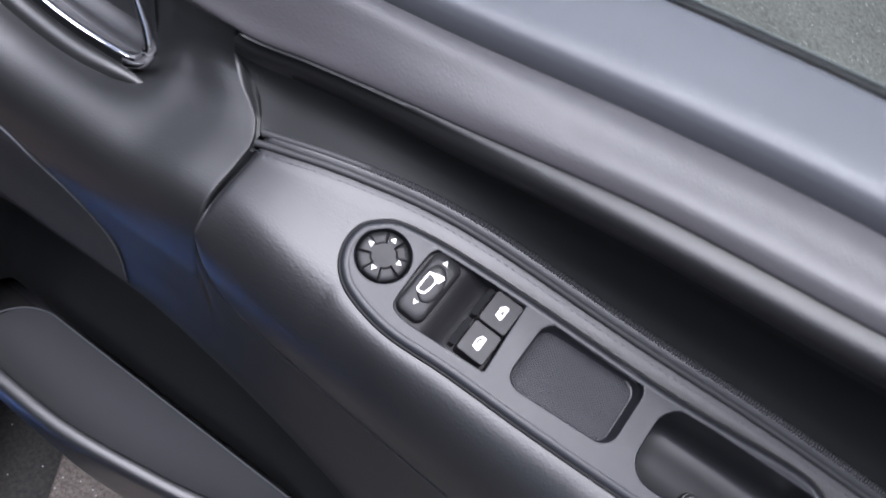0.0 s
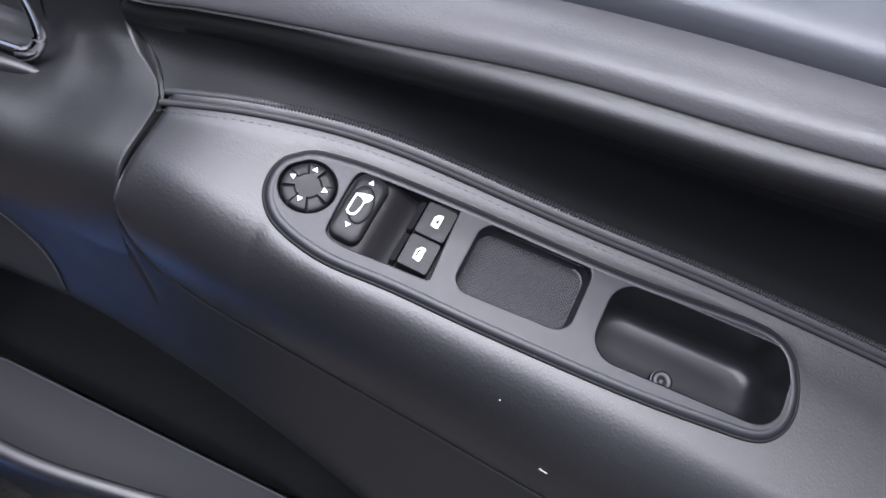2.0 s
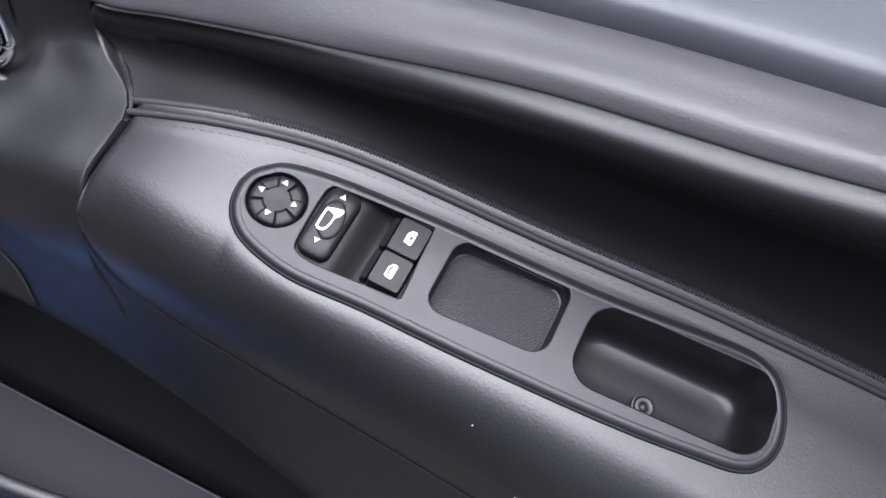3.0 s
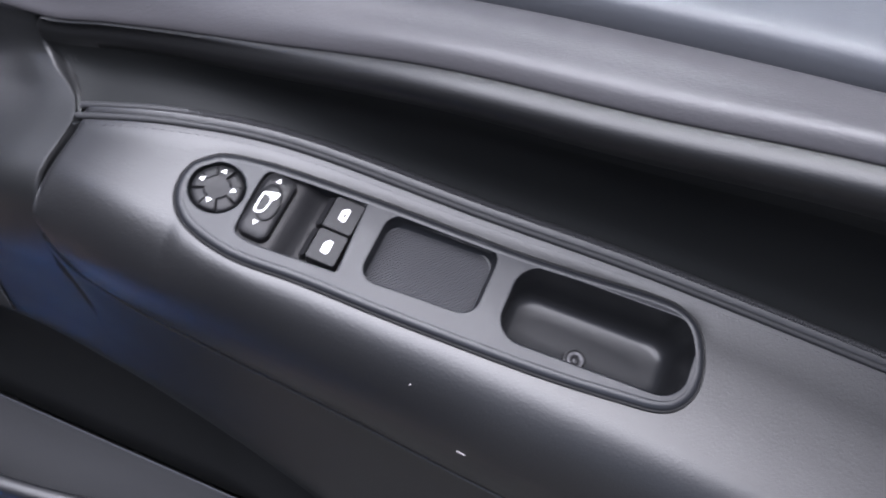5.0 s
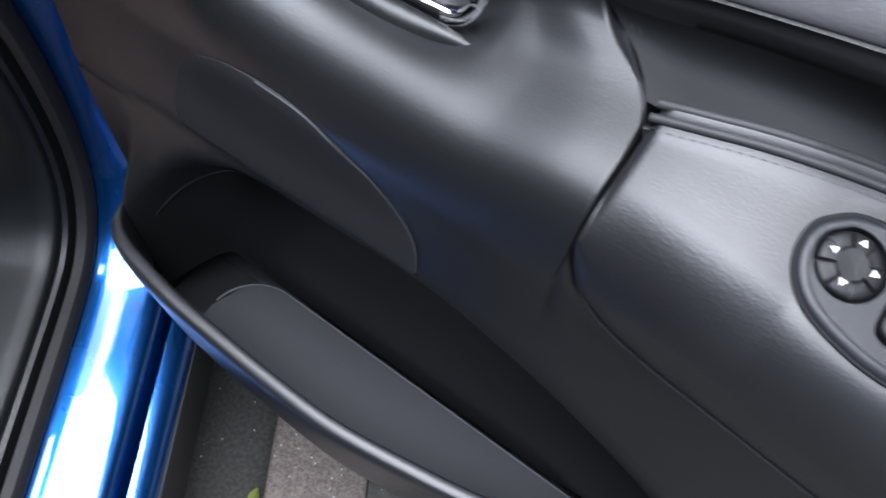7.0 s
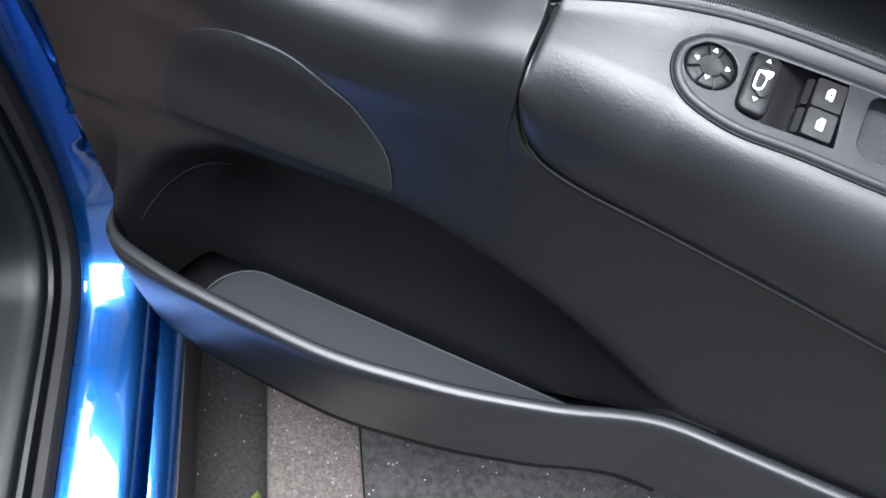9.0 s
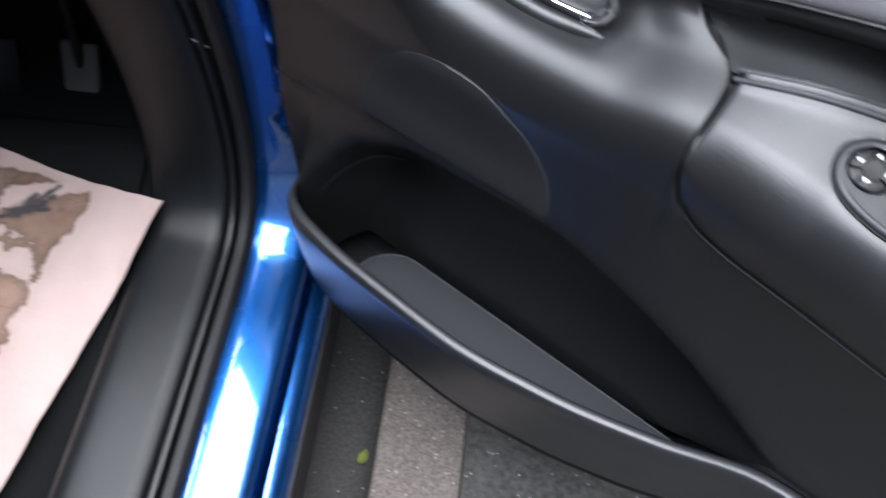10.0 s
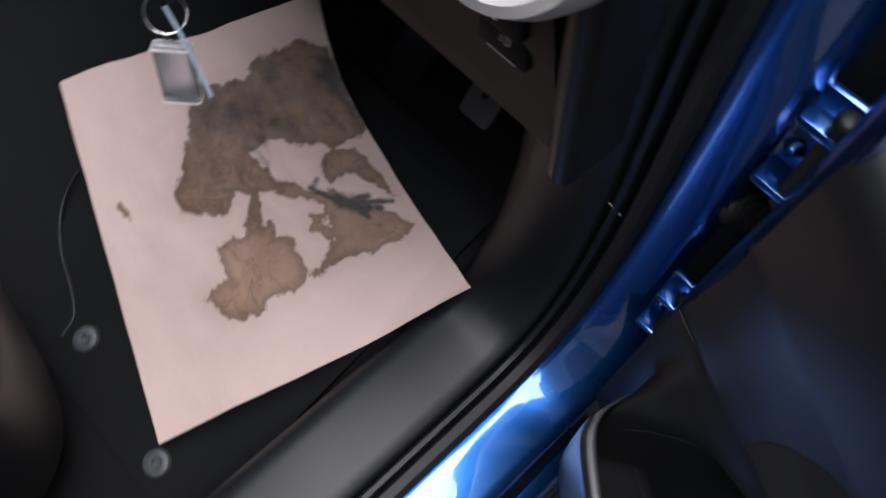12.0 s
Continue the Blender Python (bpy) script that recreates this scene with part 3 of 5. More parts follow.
cord = seam_points(-0.001, 0.0032, 0.00045)
part("piping", tube("piping", cord, [0.0024 + 0.0003 * smooth(0.38, 0.43, cord[i].x) * math.sin(2 * math.pi * i / 4.0 + 0.3 * noise.noise(Vector((i * 0.1, 0, 0)))) for i in range(len(cord))], 8), CORD, door, "corded black piping")
part("piping", tube("inner_piping", seam_points(-0.0072, 0.0016, 0.004), 0.0022, 8), CORD, door, "flat black welt")
stitches = bmesh.new()
path = seam_points(-0.0122, 0.0007, 0.0024)
for p0, p1 in zip(path[0::2], path[1::2]):
    along = (p1 - p0).normalized()
    side = along.cross(Vector((0, 0, 1))).normalized() * 0.0005
    ring = [stitches.verts.new(q) for q in (p0 - side, p1 - side, p1 + side, p0 + side)]
    crest_ = [stitches.verts.new(q + Vector((0, 0, 0.0004))) for q in (p0 + 0.3 * (p1 - p0), p1 - 0.3 * (p1 - p0))]
    for f in ((ring[0], ring[1], crest_[1], crest_[0]), (ring[2], ring[3], crest_[0], crest_[1]), (ring[3], ring[0], crest_[0]), (ring[1], ring[2], crest_[1])):
        stitches.faces.new(f)
stitch_mesh = bpy.data.meshes.new("stitching")
stitches.to_mesh(stitch_mesh)
stitches.free()
part("stitching", stitch_mesh, VINYL, door, "row of short black stitches")
part("seam", tube("seam", seam_points(-0.0112, 0.0004, 0.004), 0.0006, 6), TRIM, door, "narrow sewn seam")

# small scratches and dust on the trim
for pts, r in (([(0.6205, -0.0540, 0.7505), (0.6255, -0.0538, 0.7488)], 0.0004), ([(0.5862, -0.0458, 0.7868), (0.5868, -0.0456, 0.7866)], 0.0004), ([(0.3925, 0.0674, 0.8418), (0.3975, 0.0676, 0.8412)], 0.0004)):
    part("scratch_mark", tube("scratch_mark", pts, r, 6), VENT, door, "pale scratch")

# ---- the switch plate, in its own plane ----
PS = Vector((0.9924, 0.0, -0.12306))
PT = Vector((0.02851, 0.97279, 0.22993))
PN = PS.cross(PT)
PLANE = Matrix(((PS.x, PT.x, PN.x, 0.45), (PS.y, PT.y, PN.y, 0.0), (PS.z, PT.z, PN.z, 0.827), (0, 0, 0, 1)))

rim = [(-21.5, 0), (-20.5, -8), (-17, -16), (-11, -22.5), (-2.6, -27.3), (12.3, -31), (31.8, -32.3), (65.8, -29), (118.7, -26.2), (196.9, -20), (245, -13.5), (265, -9.5), (275.5, -2), (281, 10.5),
       (280, 27), (273, 43), (262, 50.5), (245, 51.5), (200, 45), (159.6, 40), (89.4, 34.8), (42.5, 30.4), (14.9, 26.5), (-6.2, 21), (-15.1, 14), (-20, 7.5)]
loop = refine([*rim, rim[0]], 4)[:-1]
outer = [(x / 1000, y / 1000) for x, y in loop]
joy_hole = [(0.0155 * math.cos(2 * math.pi * i / 40), 0.0155 * math.sin(2 * math.pi * i / 40)) for i in range(40)]
well = [(x / 1000, y / 1000) for x, y in refine([(20.0, -14), (22, -18.5), (30, -20.5), (44, -19.5), (60, -17.6), (78.6, -15.6), (79.6, -14), (78, 8), (76.8, 28.2), (75.2, 29.8), (58, 27.6), (38, 25.5), (26, 25), (20, 20.5), (18.6, 14), (19, 0), (20.0, -14)], 3)][:-1]


def skew(points, k):
    return [(x, y + k * x) for x, y in points]


tray = skew(rounded(0.0910, -0.0225, 0.1555, 0.0205, 0.0095), 0.105)
tray = [(x, y) for x, y in tray]
cup = skew(rounded(0.1690, -0.0252, 0.2735, 0.0215, 0.0150), 0.088)


def offset(points, d):
    """A closed outline drawn in by d along its normals."""
    out = []
    for i, p in enumerate(points):
        q, r = points[i - 2], points[(i + 2) % len(points)]
        t = Vector((r[0] - q[0], r[1] - q[1])).normalized()
        out.append((p[0] - t.y * d, p[1] + t.x * d))
    return out


part("switch_panel", plate_mesh("switch_panel", offset(outer, 0.0036), (joy_hole, well, tray, cup), 0.0030, 0.0008, 3), PLATE, door, "satin dark grey switch panel", PLANE)
EDGE = ((0.0056, 0.0028), (0.0050, 0.0031), (0.0038, 0.0032), (0.0027, 0.0030), (0.0016, 0.0024), (0.0007, 0.0014), (0.0002, 0.0003), (0.0, -0.002))
part("panel_rim", loft("panel_rim", [[(*offset(outer, d)[i], z) for d, z in EDGE] for i in (*range(len(outer)), 0)], cap=False, closed=False), PLATE, door, "rolled edge of the switch panel", PLANE)
# added dark bead that paints the shade line round the plate
part("panel_gap_shade", tube("panel_gap_shade", [(x, y, 0.0001) for x, y in outer], 0.0011, 8, True), SHADE_SEAL, door, "thin black bead for the shade in the gap round the panel", PLANE)


def on_plate(name, me, material, label="", m=None):
    return part(name, me, material, door, label, PLANE @ m if m is not None else PLANE)


def inset(points, d, dx=0.0, dy=0.0):
    cx = sum(p[0] for p in points) / len(points)
    cy = sum(p[1] for p in points) / len(points)
    hx = max(abs(p[0] - cx) for p in points)
    hy = max(abs(p[1] - cy) for p in points)
    return [(cx + (x - cx) * (1 - d / hx) + dx, cy + (y - cy) * (1 - d / hy) + dy) for x, y in points]


# shallow tray with a crosshatched rubber floor
on_plate("coin_tray", walled("coin_tray", [(tray, 0.0012), (tray, -0.003), (inset(tray, 0.0012), -0.009), (inset(tray, 0.004), -0.0105)]), PLATE, "shallow tray")
rib_m = plastic("ribbed_rubber", (0.036, 0.037, 0.041), 0.6, 600.0, 0.2)
nn, ll = rib_m.node_tree.nodes, rib_m.node_tree.links
tc = nn.new("ShaderNodeTexCoord")
wv = nn.new("ShaderNodeTexWave")
wv.inputs["Scale"].default_value = 215.0
mp = nn.new("ShaderNodeMapping")
mp.inputs["Rotation"].default_value = (0, 0, radians(38))
ll.new(tc.outputs["Object"], mp.inputs["Vector"])
ll.new(mp.outputs[0], wv.inputs["Vector"])
mp2 = nn.new("ShaderNodeMapping")
mp2.inputs["Rotation"].default_value = (0, 0, radians(128))
wv2 = nn.new("ShaderNodeTexWave")
wv2.inputs["Scale"].default_value = 215.0
ll.new(tc.outputs["Object"], mp2.inputs["Vector"])
ll.new(mp2.outputs[0], wv2.inputs["Vector"])
hatch = nn.new("ShaderNodeMath")
hatch.operation = "MAXIMUM"
ll.new(wv.outputs["Fac"], hatch.inputs[0])
ll.new(wv2.outputs["Fac"], hatch.inputs[1])
bp = nn.new("ShaderNodeBump")
bp.inputs["Strength"].default_value = 1.0
bp.inputs["Distance"].default_value = 0.0007
ll.new(hatch.outputs[0], bp.inputs["Height"])
ll.new(bp.outputs[0], nn["Principled BSDF"].inputs["Normal"])
on_plate("tray_mat", walled("tray_mat", [(inset(tray, 0.0011), -0.0104), (inset(tray, 0.0013), -0.0096), (inset(tray, 0.0018), -0.0094)]), rib_m, "crosshatched rubber tray mat")

# deep grab cup: its floor rises towards the cabin
def cup_mesh():
    k = len(cup)
    verts, rows = [], []
    cx, cy = 0.221, 0.0175
    lo = min(p[1] - 0.088 * p[0] for p in cup)
    hi = max(p[1] - 0.088 * p[0] for p in cup)
    for lvl, d in ((0.0, 0.0), (0.08, 0.0006), (0.3, 0.0012), (0.6, 0.002), (0.85, 0.0032), (0.96, 0.006), (1.0, 0.010), (1.0, 0.020)):
        ring = inset(cup, d)
        row = []
        for x, y in ring:
            v = (y - 0.088 * x - lo) / (hi - lo)
            deep = 0.0335 + 0.004 * v
            row.append((x, y, 0.0028 - lvl * deep))
        rows.append(row)
    verts = [p for r in rows for p in r]
    faces = [(i * k + j, i * k + (j + 1) % k, (i + 1) * k + (j + 1) % k, (i + 1) * k + j) for i in range(len(rows) - 1) for j in range(k)]
    faces.append(tuple(range((len(rows) - 1) * k, len(rows) * k)))
    return mesh_from("grab_cup", verts, faces)


on_plate("grab_cup", cup_mesh(), CUP, "deep black grab cup")
on_plate("screw", turned("screw", [(0.0001, 0.0022), (0.0016, 0.0012), (0.0022, 0.0022), (0.0040, 0.0028), (0.0052, 0.0022), (0.0056, 0.001), (0.0062, 0.0008), (0.0064, -0.001)], 24), STEEL, "steel trim screw with a recessed drive", Matrix.Translation((0.2195, 0.0072, -0.0290)) @ Matrix.Scale(1.08, 4))

# mirror joystick: four lobes on a round base
on_plate("joystick_ring", walled("joystick_ring", [(joy_hole, 0.0024), (joy_hole, -0.004), ([(x * 0.93, y * 0.93) for x, y in joy_hole], -0.005)]), DARK, "")


def joystick_mesh():
    rings = []
    seg = 96
    for r, z in ((0.0143, -0.004), (0.0142, 0.0008), (0.0138, 0.0022), (0.0130, 0.0029), (0.0105, 0.0031), (0.0082, 0.0032), (0.0074, 0.0033), (0.0066, 0.0033), (0.0035, 0.0031), (0.0002, 0.0030)):
        ring = []
        for j in range(seg):
            a = 2 * math.pi * j / seg
            rel = abs((math.degrees(a) - 4 + 45) % 90 - 45)
            low = smooth(21, 24, rel) * (1.0 if 0.0070 < r < 0.0141 else 0.0)
            slot = smooth(19.5, 21, rel) * (1 - smooth(24, 26, rel)) * (1.0 if 0.0070 < r < 0.0141 else 0.0)
            ring.append((r * math.cos(a), r * math.sin(a), z - 0.0009 * low - 0.0012 * slot))
        rings.append(ring)
    return loft("mirror_joystick", rings)


on_plate("mirror_joystick", joystick_mesh(), GLOSSY, "round black four-way mirror joystick")


def flat_mesh(name, pts, z0, z1):
    return walled(name, [(pts, z0), (pts, z1)])


for n_, (cx, cy, a) in enumerate(((-0.0008, 0.0098, 0), (-0.0092, 0.0008, 90), (0.0090, 0.0015, -90), (0.0000, -0.0088, 180))):
    tri_ = [(0.0019 * math.cos(radians(a + d)), 0.0019 * math.sin(radians(a + d))) for d in (90, 210, 330)]
    on_plate("arrow_mark", flat_mesh("arrow_mark", [(cx + x, cy + y) for x, y in tri_], 0.0030, 0.0039), WHITE, "white arrow")

# floor of the switch well, sloping down to the window switches
def well_floor():
    rows = []
    for i, x in enumerate(span(0.018, 0.081, 16)):
        z = -0.0015 - 0.0085 * smooth(0.038, 0.056, x)
        rows.append([(x, y, z + 0.0006 * math.cos(y * 60)) for y in span(-0.021, 0.031, 10)])
    return loft("switch_well", rows, closed=False)


on_plate("switch_well", well_floor(), GLOSSY, "sloping switch well")
on_plate("well_wall", walled("well_wall", [(well, 0.0016), (well, -0.011)], floor=False), PLATE, "")


def rocker(name, x0, y0, x1, y1, z_lo, z_front, z_back, r=0.0016, bow=0.0006):
    """A rocker key: rounded block whose top tilts along x and bows a little."""
    base = rounded(x0, y0, x1, y1, r, 4)
    cx, cy = (x0 + x1) / 2, (y0 + y1) / 2

    def tilt(x):
        return z_front + (z_back - z_front) * (x - x0) / (x1 - x0)

    rings = [[(x, y, z_lo) for x, y in base]]
    for k, dz in ((1.0, -0.0010), (0.985, -0.0003), (0.955, 0.0), (0.94, 0.0)):
        rings.append([(cx + (x - cx) * k, cy + (y - cy) * k, tilt(cx + (x - cx) * k) + dz) for x, y in base])
    return loft(name, rings)


for lbl, y0, y1 in (("passenger window switch", 0.0062, 0.0262), ("driver window switch", -0.0140, 0.0052)):
    m = Matrix.Translation((0.0, 0.0, 0.0))
    on_plate("window_switch", rocker("window_switch", 0.0598, y0, 0.0772, y1, -0.012, 0.0012, 0.0028), GLOSSY, "black " + lbl, m)
    on_plate("switch_lip", rocker("switch_lip", 0.0556, y0 + 0.0008, 0.0590, y1 - 0.0006, -0.012, -0.0035, -0.0010, 0.0008, 0.0), GLOSSY, "", m)


def icon(name, pts, z, hole=None):
    return on_plate(name, plate_mesh(name, pts, (hole,) if hole else (), 0.0003, 0.0, 0), WHITE, "white window symbol", Matrix.Translation((0, 0, z)))


win = [(-0.0028, -0.0036), (0.0020, -0.0042), (0.0030, -0.0034), (0.0030, 0.0036), (0.0022, 0.0042), (-0.0006, 0.0040), (-0.0030, 0.0016)]
for cy, hole in ((0.0165, [(-0.0010, -0.0006), (0.0016, -0.0016), (0.0016, 0.0022)]), (-0.0046, [(-0.0018, -0.0026), (-0.0006, -0.0029), (-0.0006, 0.0006), (0.0008, 0.0030), (-0.0004, 0.0030), (-0.0018, 0.0012)])):
    icon("window_symbol", [(0.0686 + 0.74 * x, cy + y) for x, y in win], 0.00235, [(0.0686 + 0.74 * x, cy + y) for x, y in hole])

# mirror fold switch: long rounded rocker with a raised oval
def fold_switch():
    base = rounded(0.0205, -0.0180, 0.0385, 0.0225, 0.0055, 6)
    cx, cy = 0.0295, 0.002
    rings = [[(x, y, -0.010) for x, y in base]]
    for k, z in ((1.0, 0.0022), (0.985, 0.0036), (0.94, 0.0044), (0.7, 0.0050), (0.4, 0.0054), (0.02, 0.0056)):
        rings.append([(cx + (x - cx) * k, cy + (y - cy) * k, z) for x, y in base])
    return loft("mirror_switch", rings)


on_plate("mirror_switch", fold_switch(), GLOSSY, "black rounded mirror rocker switch")
oval = [(0.0298 + 0.0066 * math.cos(a) - 0.0012 * math.sin(a), 0.0034 + 0.0112 * math.sin(a)) for a in (2 * math.pi * i / 32 for i in range(32))]
on_plate("mirror_switch_pad", walled("mirror_switch_pad", [(oval, 0.0040), (oval, 0.0062), (inset(oval, 0.0008), 0.0068), (inset(oval, 0.004), 0.0066)]), GLOSSY, "")
sym_o = refine([(0.0246, -0.0036), (0.0262, -0.0050), (0.0292, -0.0044), (0.0308, -0.0012), (0.0312, 0.0040), (0.0330, 0.0066), (0.0330, 0.0102), (0.0262, 0.0082), (0.0246, 0.0064), (0.0246, -0.0036)], 4)[:-1]
sym_i = refine([(0.0256, -0.0028), (0.0266, -0.0038), (0.0287, -0.0032), (0.0299, -0.0006), (0.0301, 0.0052), (0.0264, 0.0068), (0.0256, 0.0056), (0.0256, -0.0028)], 4)[:-1]
on_plate("mirror_symbol", plate_mesh("mirror_symbol", sym_o, (sym_i,), 0.0003, 0.0, 0), WHITE, "white mirror symbol", Matrix.Translation((0, 0, 0.0069)))
for cy, a in ((0.0172, 90), (-0.0098, -90)):
    tri_ = [(0.0288 + 0.0018 * math.cos(radians(a + d)), cy + 0.0018 * math.sin(radians(a + d))) for d in (0, 120, 240)]
    on_plate("arrow_mark", flat_mesh("arrow_mark", tri_, 0.0044, 0.0056), WHITE, "white arrow")

# ---- inner door handle: chrome lever in a dished surround ----
RIDGE = refine([(0.110, 0.036, 0.862), (0.107, 0.028, 0.843), (0.112, 0.021, 0.823), (0.126, 0.0165, 0.811), (0.155, 0.0140, 0.801), (0.205, 0.0135, 0.797), (0.246, 0.0180, 0.799), (0.274, 0.0240, 0.795)], 6)
part("handle_surround", tube("handle_surround", RIDGE, [0.0072 * smooth(-3, 10, i) * (1 - smooth(len(RIDGE) - 13, len(RIDGE) - 1, i)) + 0.0006 for i in range(len(RIDGE))], 14), CARD, door, "black rounded handle surround")
# dark sheet just proud of the card, standing in for the recess's shade
part("handle_shade_sheet", loft("handle_shade_sheet", [[(x, 0.0478 + 0.0012 * u, 0.800 + 0.052 * u) for u in span(-0.05, 1.0, 8)] for x in span(0.116, 0.240, 8)], closed=False), DARK, door, "added dark sheet for the shade in the handle recess")
BAR = refine([(0.124, 0.038, 0.816), (0.140, 0.036, 0.8125), (0.160, 0.0348, 0.8095), (0.185, 0.034, 0.8075), (0.212, 0.035, 0.8065), (0.238, 0.037, 0.807)], 5)
part("door_handle", loft("door_handle", [[(x, y + w * oy, z + w * oz) for oy, oz in ((-0.0035, -0.0165), (-0.0075, -0.0110), (-0.0104, -0.0045), (-0.0112, -0.0019), (-0.0093, -0.0009), (-0.0080, -0.0014), (-0.0060, -0.0040), (0.0020, -0.0090), (0.0020, -0.0150))]
             for (x, y, z), w in zip(BAR, [min(1.0, 0.35 + 0.1 * i) for i in range(len(BAR))])]), CHROME, door, "polished chrome pull handle")
part("handle_edge", tube("handle_edge", [(x, y - 0.0040, z - 0.0165) for x, y, z in BAR[8:]], 0.0009, 10), CHROME, door, "bright chrome handle edge")
HOOK = refine([(0.234, 0.029, 0.799), (0.244, 0.030, 0.805), (0.2490, 0.033, 0.816), (0.2450, 0.036, 0.828), (0.237, 0.039, 0.840), (0.228, 0.043, 0.851)], 6)
part("handle_hook", tube("handle_hook", HOOK, [0.0060 - 0.0044 * i / (len(HOOK) - 1) for i in range(len(HOOK))], 14), CHROME, door, "curved chrome end of the handle")

# blue front edge of the door, hinges and check strap
def edge_ring(z):
    k = smooth(0.57, 0.80, z)
    return [(x + 0.006 * smooth(0.8, 0.5, z), y, z) for x, y in ((-0.064 + 0.026 * k, -0.026 - 0.0085 * k), (-0.070 + 0.018 * k, -0.0245 - 0.0060 * k), (-0.078 + 0.012 * k, -0.016 - 0.001 * k), (-0.083 + 0.006 * k, 0.000), (-0.085, 0.03), (-0.085, 0.11), (-0.06, 0.11), (-0.06 + 0.022 * k, -0.018))]


part("door_edge", loft("door_edge", [edge_ring(z) for z in span(0.30, 0.90, 18)]), BLUE, door, "blue front edge of the door")
for z in (0.505, 0.775):
    hm = CAR @ Matrix.Translation((-0.040, 0.158, z))
    part("hinge", box_mesh("hinge", (-0.022, 0.008, -0.042), (0.022, 0.016, 0.042), 0.003), BLUE, door, "blue painted door hinge", hm)
    for dz in (-0.034, 0.030):
        part("hinge_knuckle", box_mesh("hinge_knuckle", (-0.020, -0.016, dz - 0.004), (0.020, 0.010, dz + 0.004), 0.0025), BLUE, door, "", hm)
    part("hinge_pin", turned("hinge_pin", [(0.0001, -0.046), (0.006, -0.046), (0.007, -0.043), (0.007, 0.040), (0.009, 0.041), (0.009, 0.046), (0.006, 0.049), (0.0001, 0.049)], 16), STEEL, door, "steel hinge pin", hm @ Matrix.Translation((0.004, -0.008, 0)))
    for dz in (-0.014, 0.014):
        part("hinge_bolt", turned("hinge_bolt", [(0.0001, 0.005), (0.004, 0.005), (0.0055, 0.003), (0.0065, 0.0), (0.0085, -0.001)], 6), BLUE, door, "blue painted bolt head", hm @ pose(-0.012, 0.006, dz, 90, 0, 0))
part("check_strap", tube("check_strap", refine([(-0.120, 0.030, 0.700), (-0.110, 0.022, 0.716), (-0.098, 0.018, 0.738), (-0.088, 0.016, 0.764)], 5), 0.004, 8), BLUE, door, "curved blue check strap")
part("cable_boot", tube("cable_boot", refine([(-0.135, 0.040, 0.60), (-0.120, 0.028, 0.635), (-0.105, 0.030, 0.650), (-0.085, 0.040, 0.655)], 12), [0.012 + 0.0018 * (i % 3) for i in range(37)], 12), RUBBER, door, "ribbed black cable boot")

# =====================================================================
# THE CAR BODY round the opening
# =====================================================================

RAIL = refine([(-1.1, 0.300), (-0.5, 0.300), (-0.1, 0.300), (0.02, 0.301), (0.075, 0.310), (0.118, 0.338), (0.150, 0.390), (0.168, 0.470), (0.172, 0.58), (0.158, 0.72), (0.140, 0.85), (0.130, 1.0), (0.12, 1.15)], 6)


def rail_loft(name, profile, upto=1.2, pinch=0.0):
    """Sweeps (lateral, lift) pairs along the edge of the door opening; lift points into the opening."""
    rings = []
    for i, (a, z) in enumerate(RAIL):
        if z > upto:
            break
        p, q = RAIL[max(i - 1, 0)], RAIL[min(i + 1, len(RAIL) - 1)]
        d = Vector((q[0] - p[0], q[1] - p[1])).normalized()
        nx, nz = -d.y, d.x
        k = pinch * smooth(0.36, 0.52, z)
        rings.append([(l - k if l > -0.07 else l, a + nx * h, z + nz * h) for l, h in profile])
    return loft(name, rings)


part("sill_panel", rail_loft("sill_panel", [(-0.115, -0.03), (-0.1125, -0.004), (-0.1095, -0.0008), (-0.105, 0.0), (-0.09, -0.0028), (-0.07, -0.0070), (-0.05, -0.0118), (-0.041, -0.0145), (-0.036, -0.0185), (-0.033, -0.026), (-0.0315, -0.040), (-0.0315, -0.10), (-0.115, -0.10)], pinch=0.026), BLUE, car, "glossy blue painted sill and pillar", m=CAR)
part("sill_step", loft("sill_step", [[(l, a, z) for l, z in ((-0.026, 0.20), (-0.026, 0.262), (-0.022, 0.268), (-0.012, 0.266), (-0.003, 0.258), (0.002, 0.246), (0.002, 0.20))] for a in span(-1.1, 0.115, 6)]), BLUE, car, "lower blue sill edge", m=CAR)
part("sill_underside", loft("sill_underside", [[(l, a, z) for l, z in ((-0.11, 0.20), (-0.025, 0.215), (-0.008, 0.242), (0.004, 0.243), (0.008, 0.225), (0.004, 0.15), (-0.06, 0.13), (-0.11, 0.14))] for a in span(-1.1, 0.125, 6)]), RUBBER, car, "black sill underside", m=CAR)
part("door_seal", rail_loft("door_seal", [(-0.124, -0.004), (-0.127, 0.008), (-0.121, 0.018), (-0.111, 0.018), (-0.105, 0.010), (-0.107, 0.001)]), RUBBER, car, "black rubber door seal", m=CAR)
part("seal_lip", rail_loft("seal_lip", [(-0.137, 0.0), (-0.137, 0.022), (-0.133, 0.0255), (-0.128, 0.024), (-0.126, 0.012), (-0.127, 0.0)]), TRIM, car, "grey edge of the sill trim", m=CAR)
part("sill_trim", rail_loft("sill_trim", [(-0.139, 0.0), (-0.139, 0.023), (-0.143, 0.027), (-0.16, 0.030), (-0.19, 0.033), (-0.215, 0.034), (-0.232, 0.030), (-0.243, 0.018), (-0.248, -0.005), (-0.252, -0.12), (-0.20, -0.12)], 1.0), TRIM, car, "dark grey plastic sill tread", m=CAR)
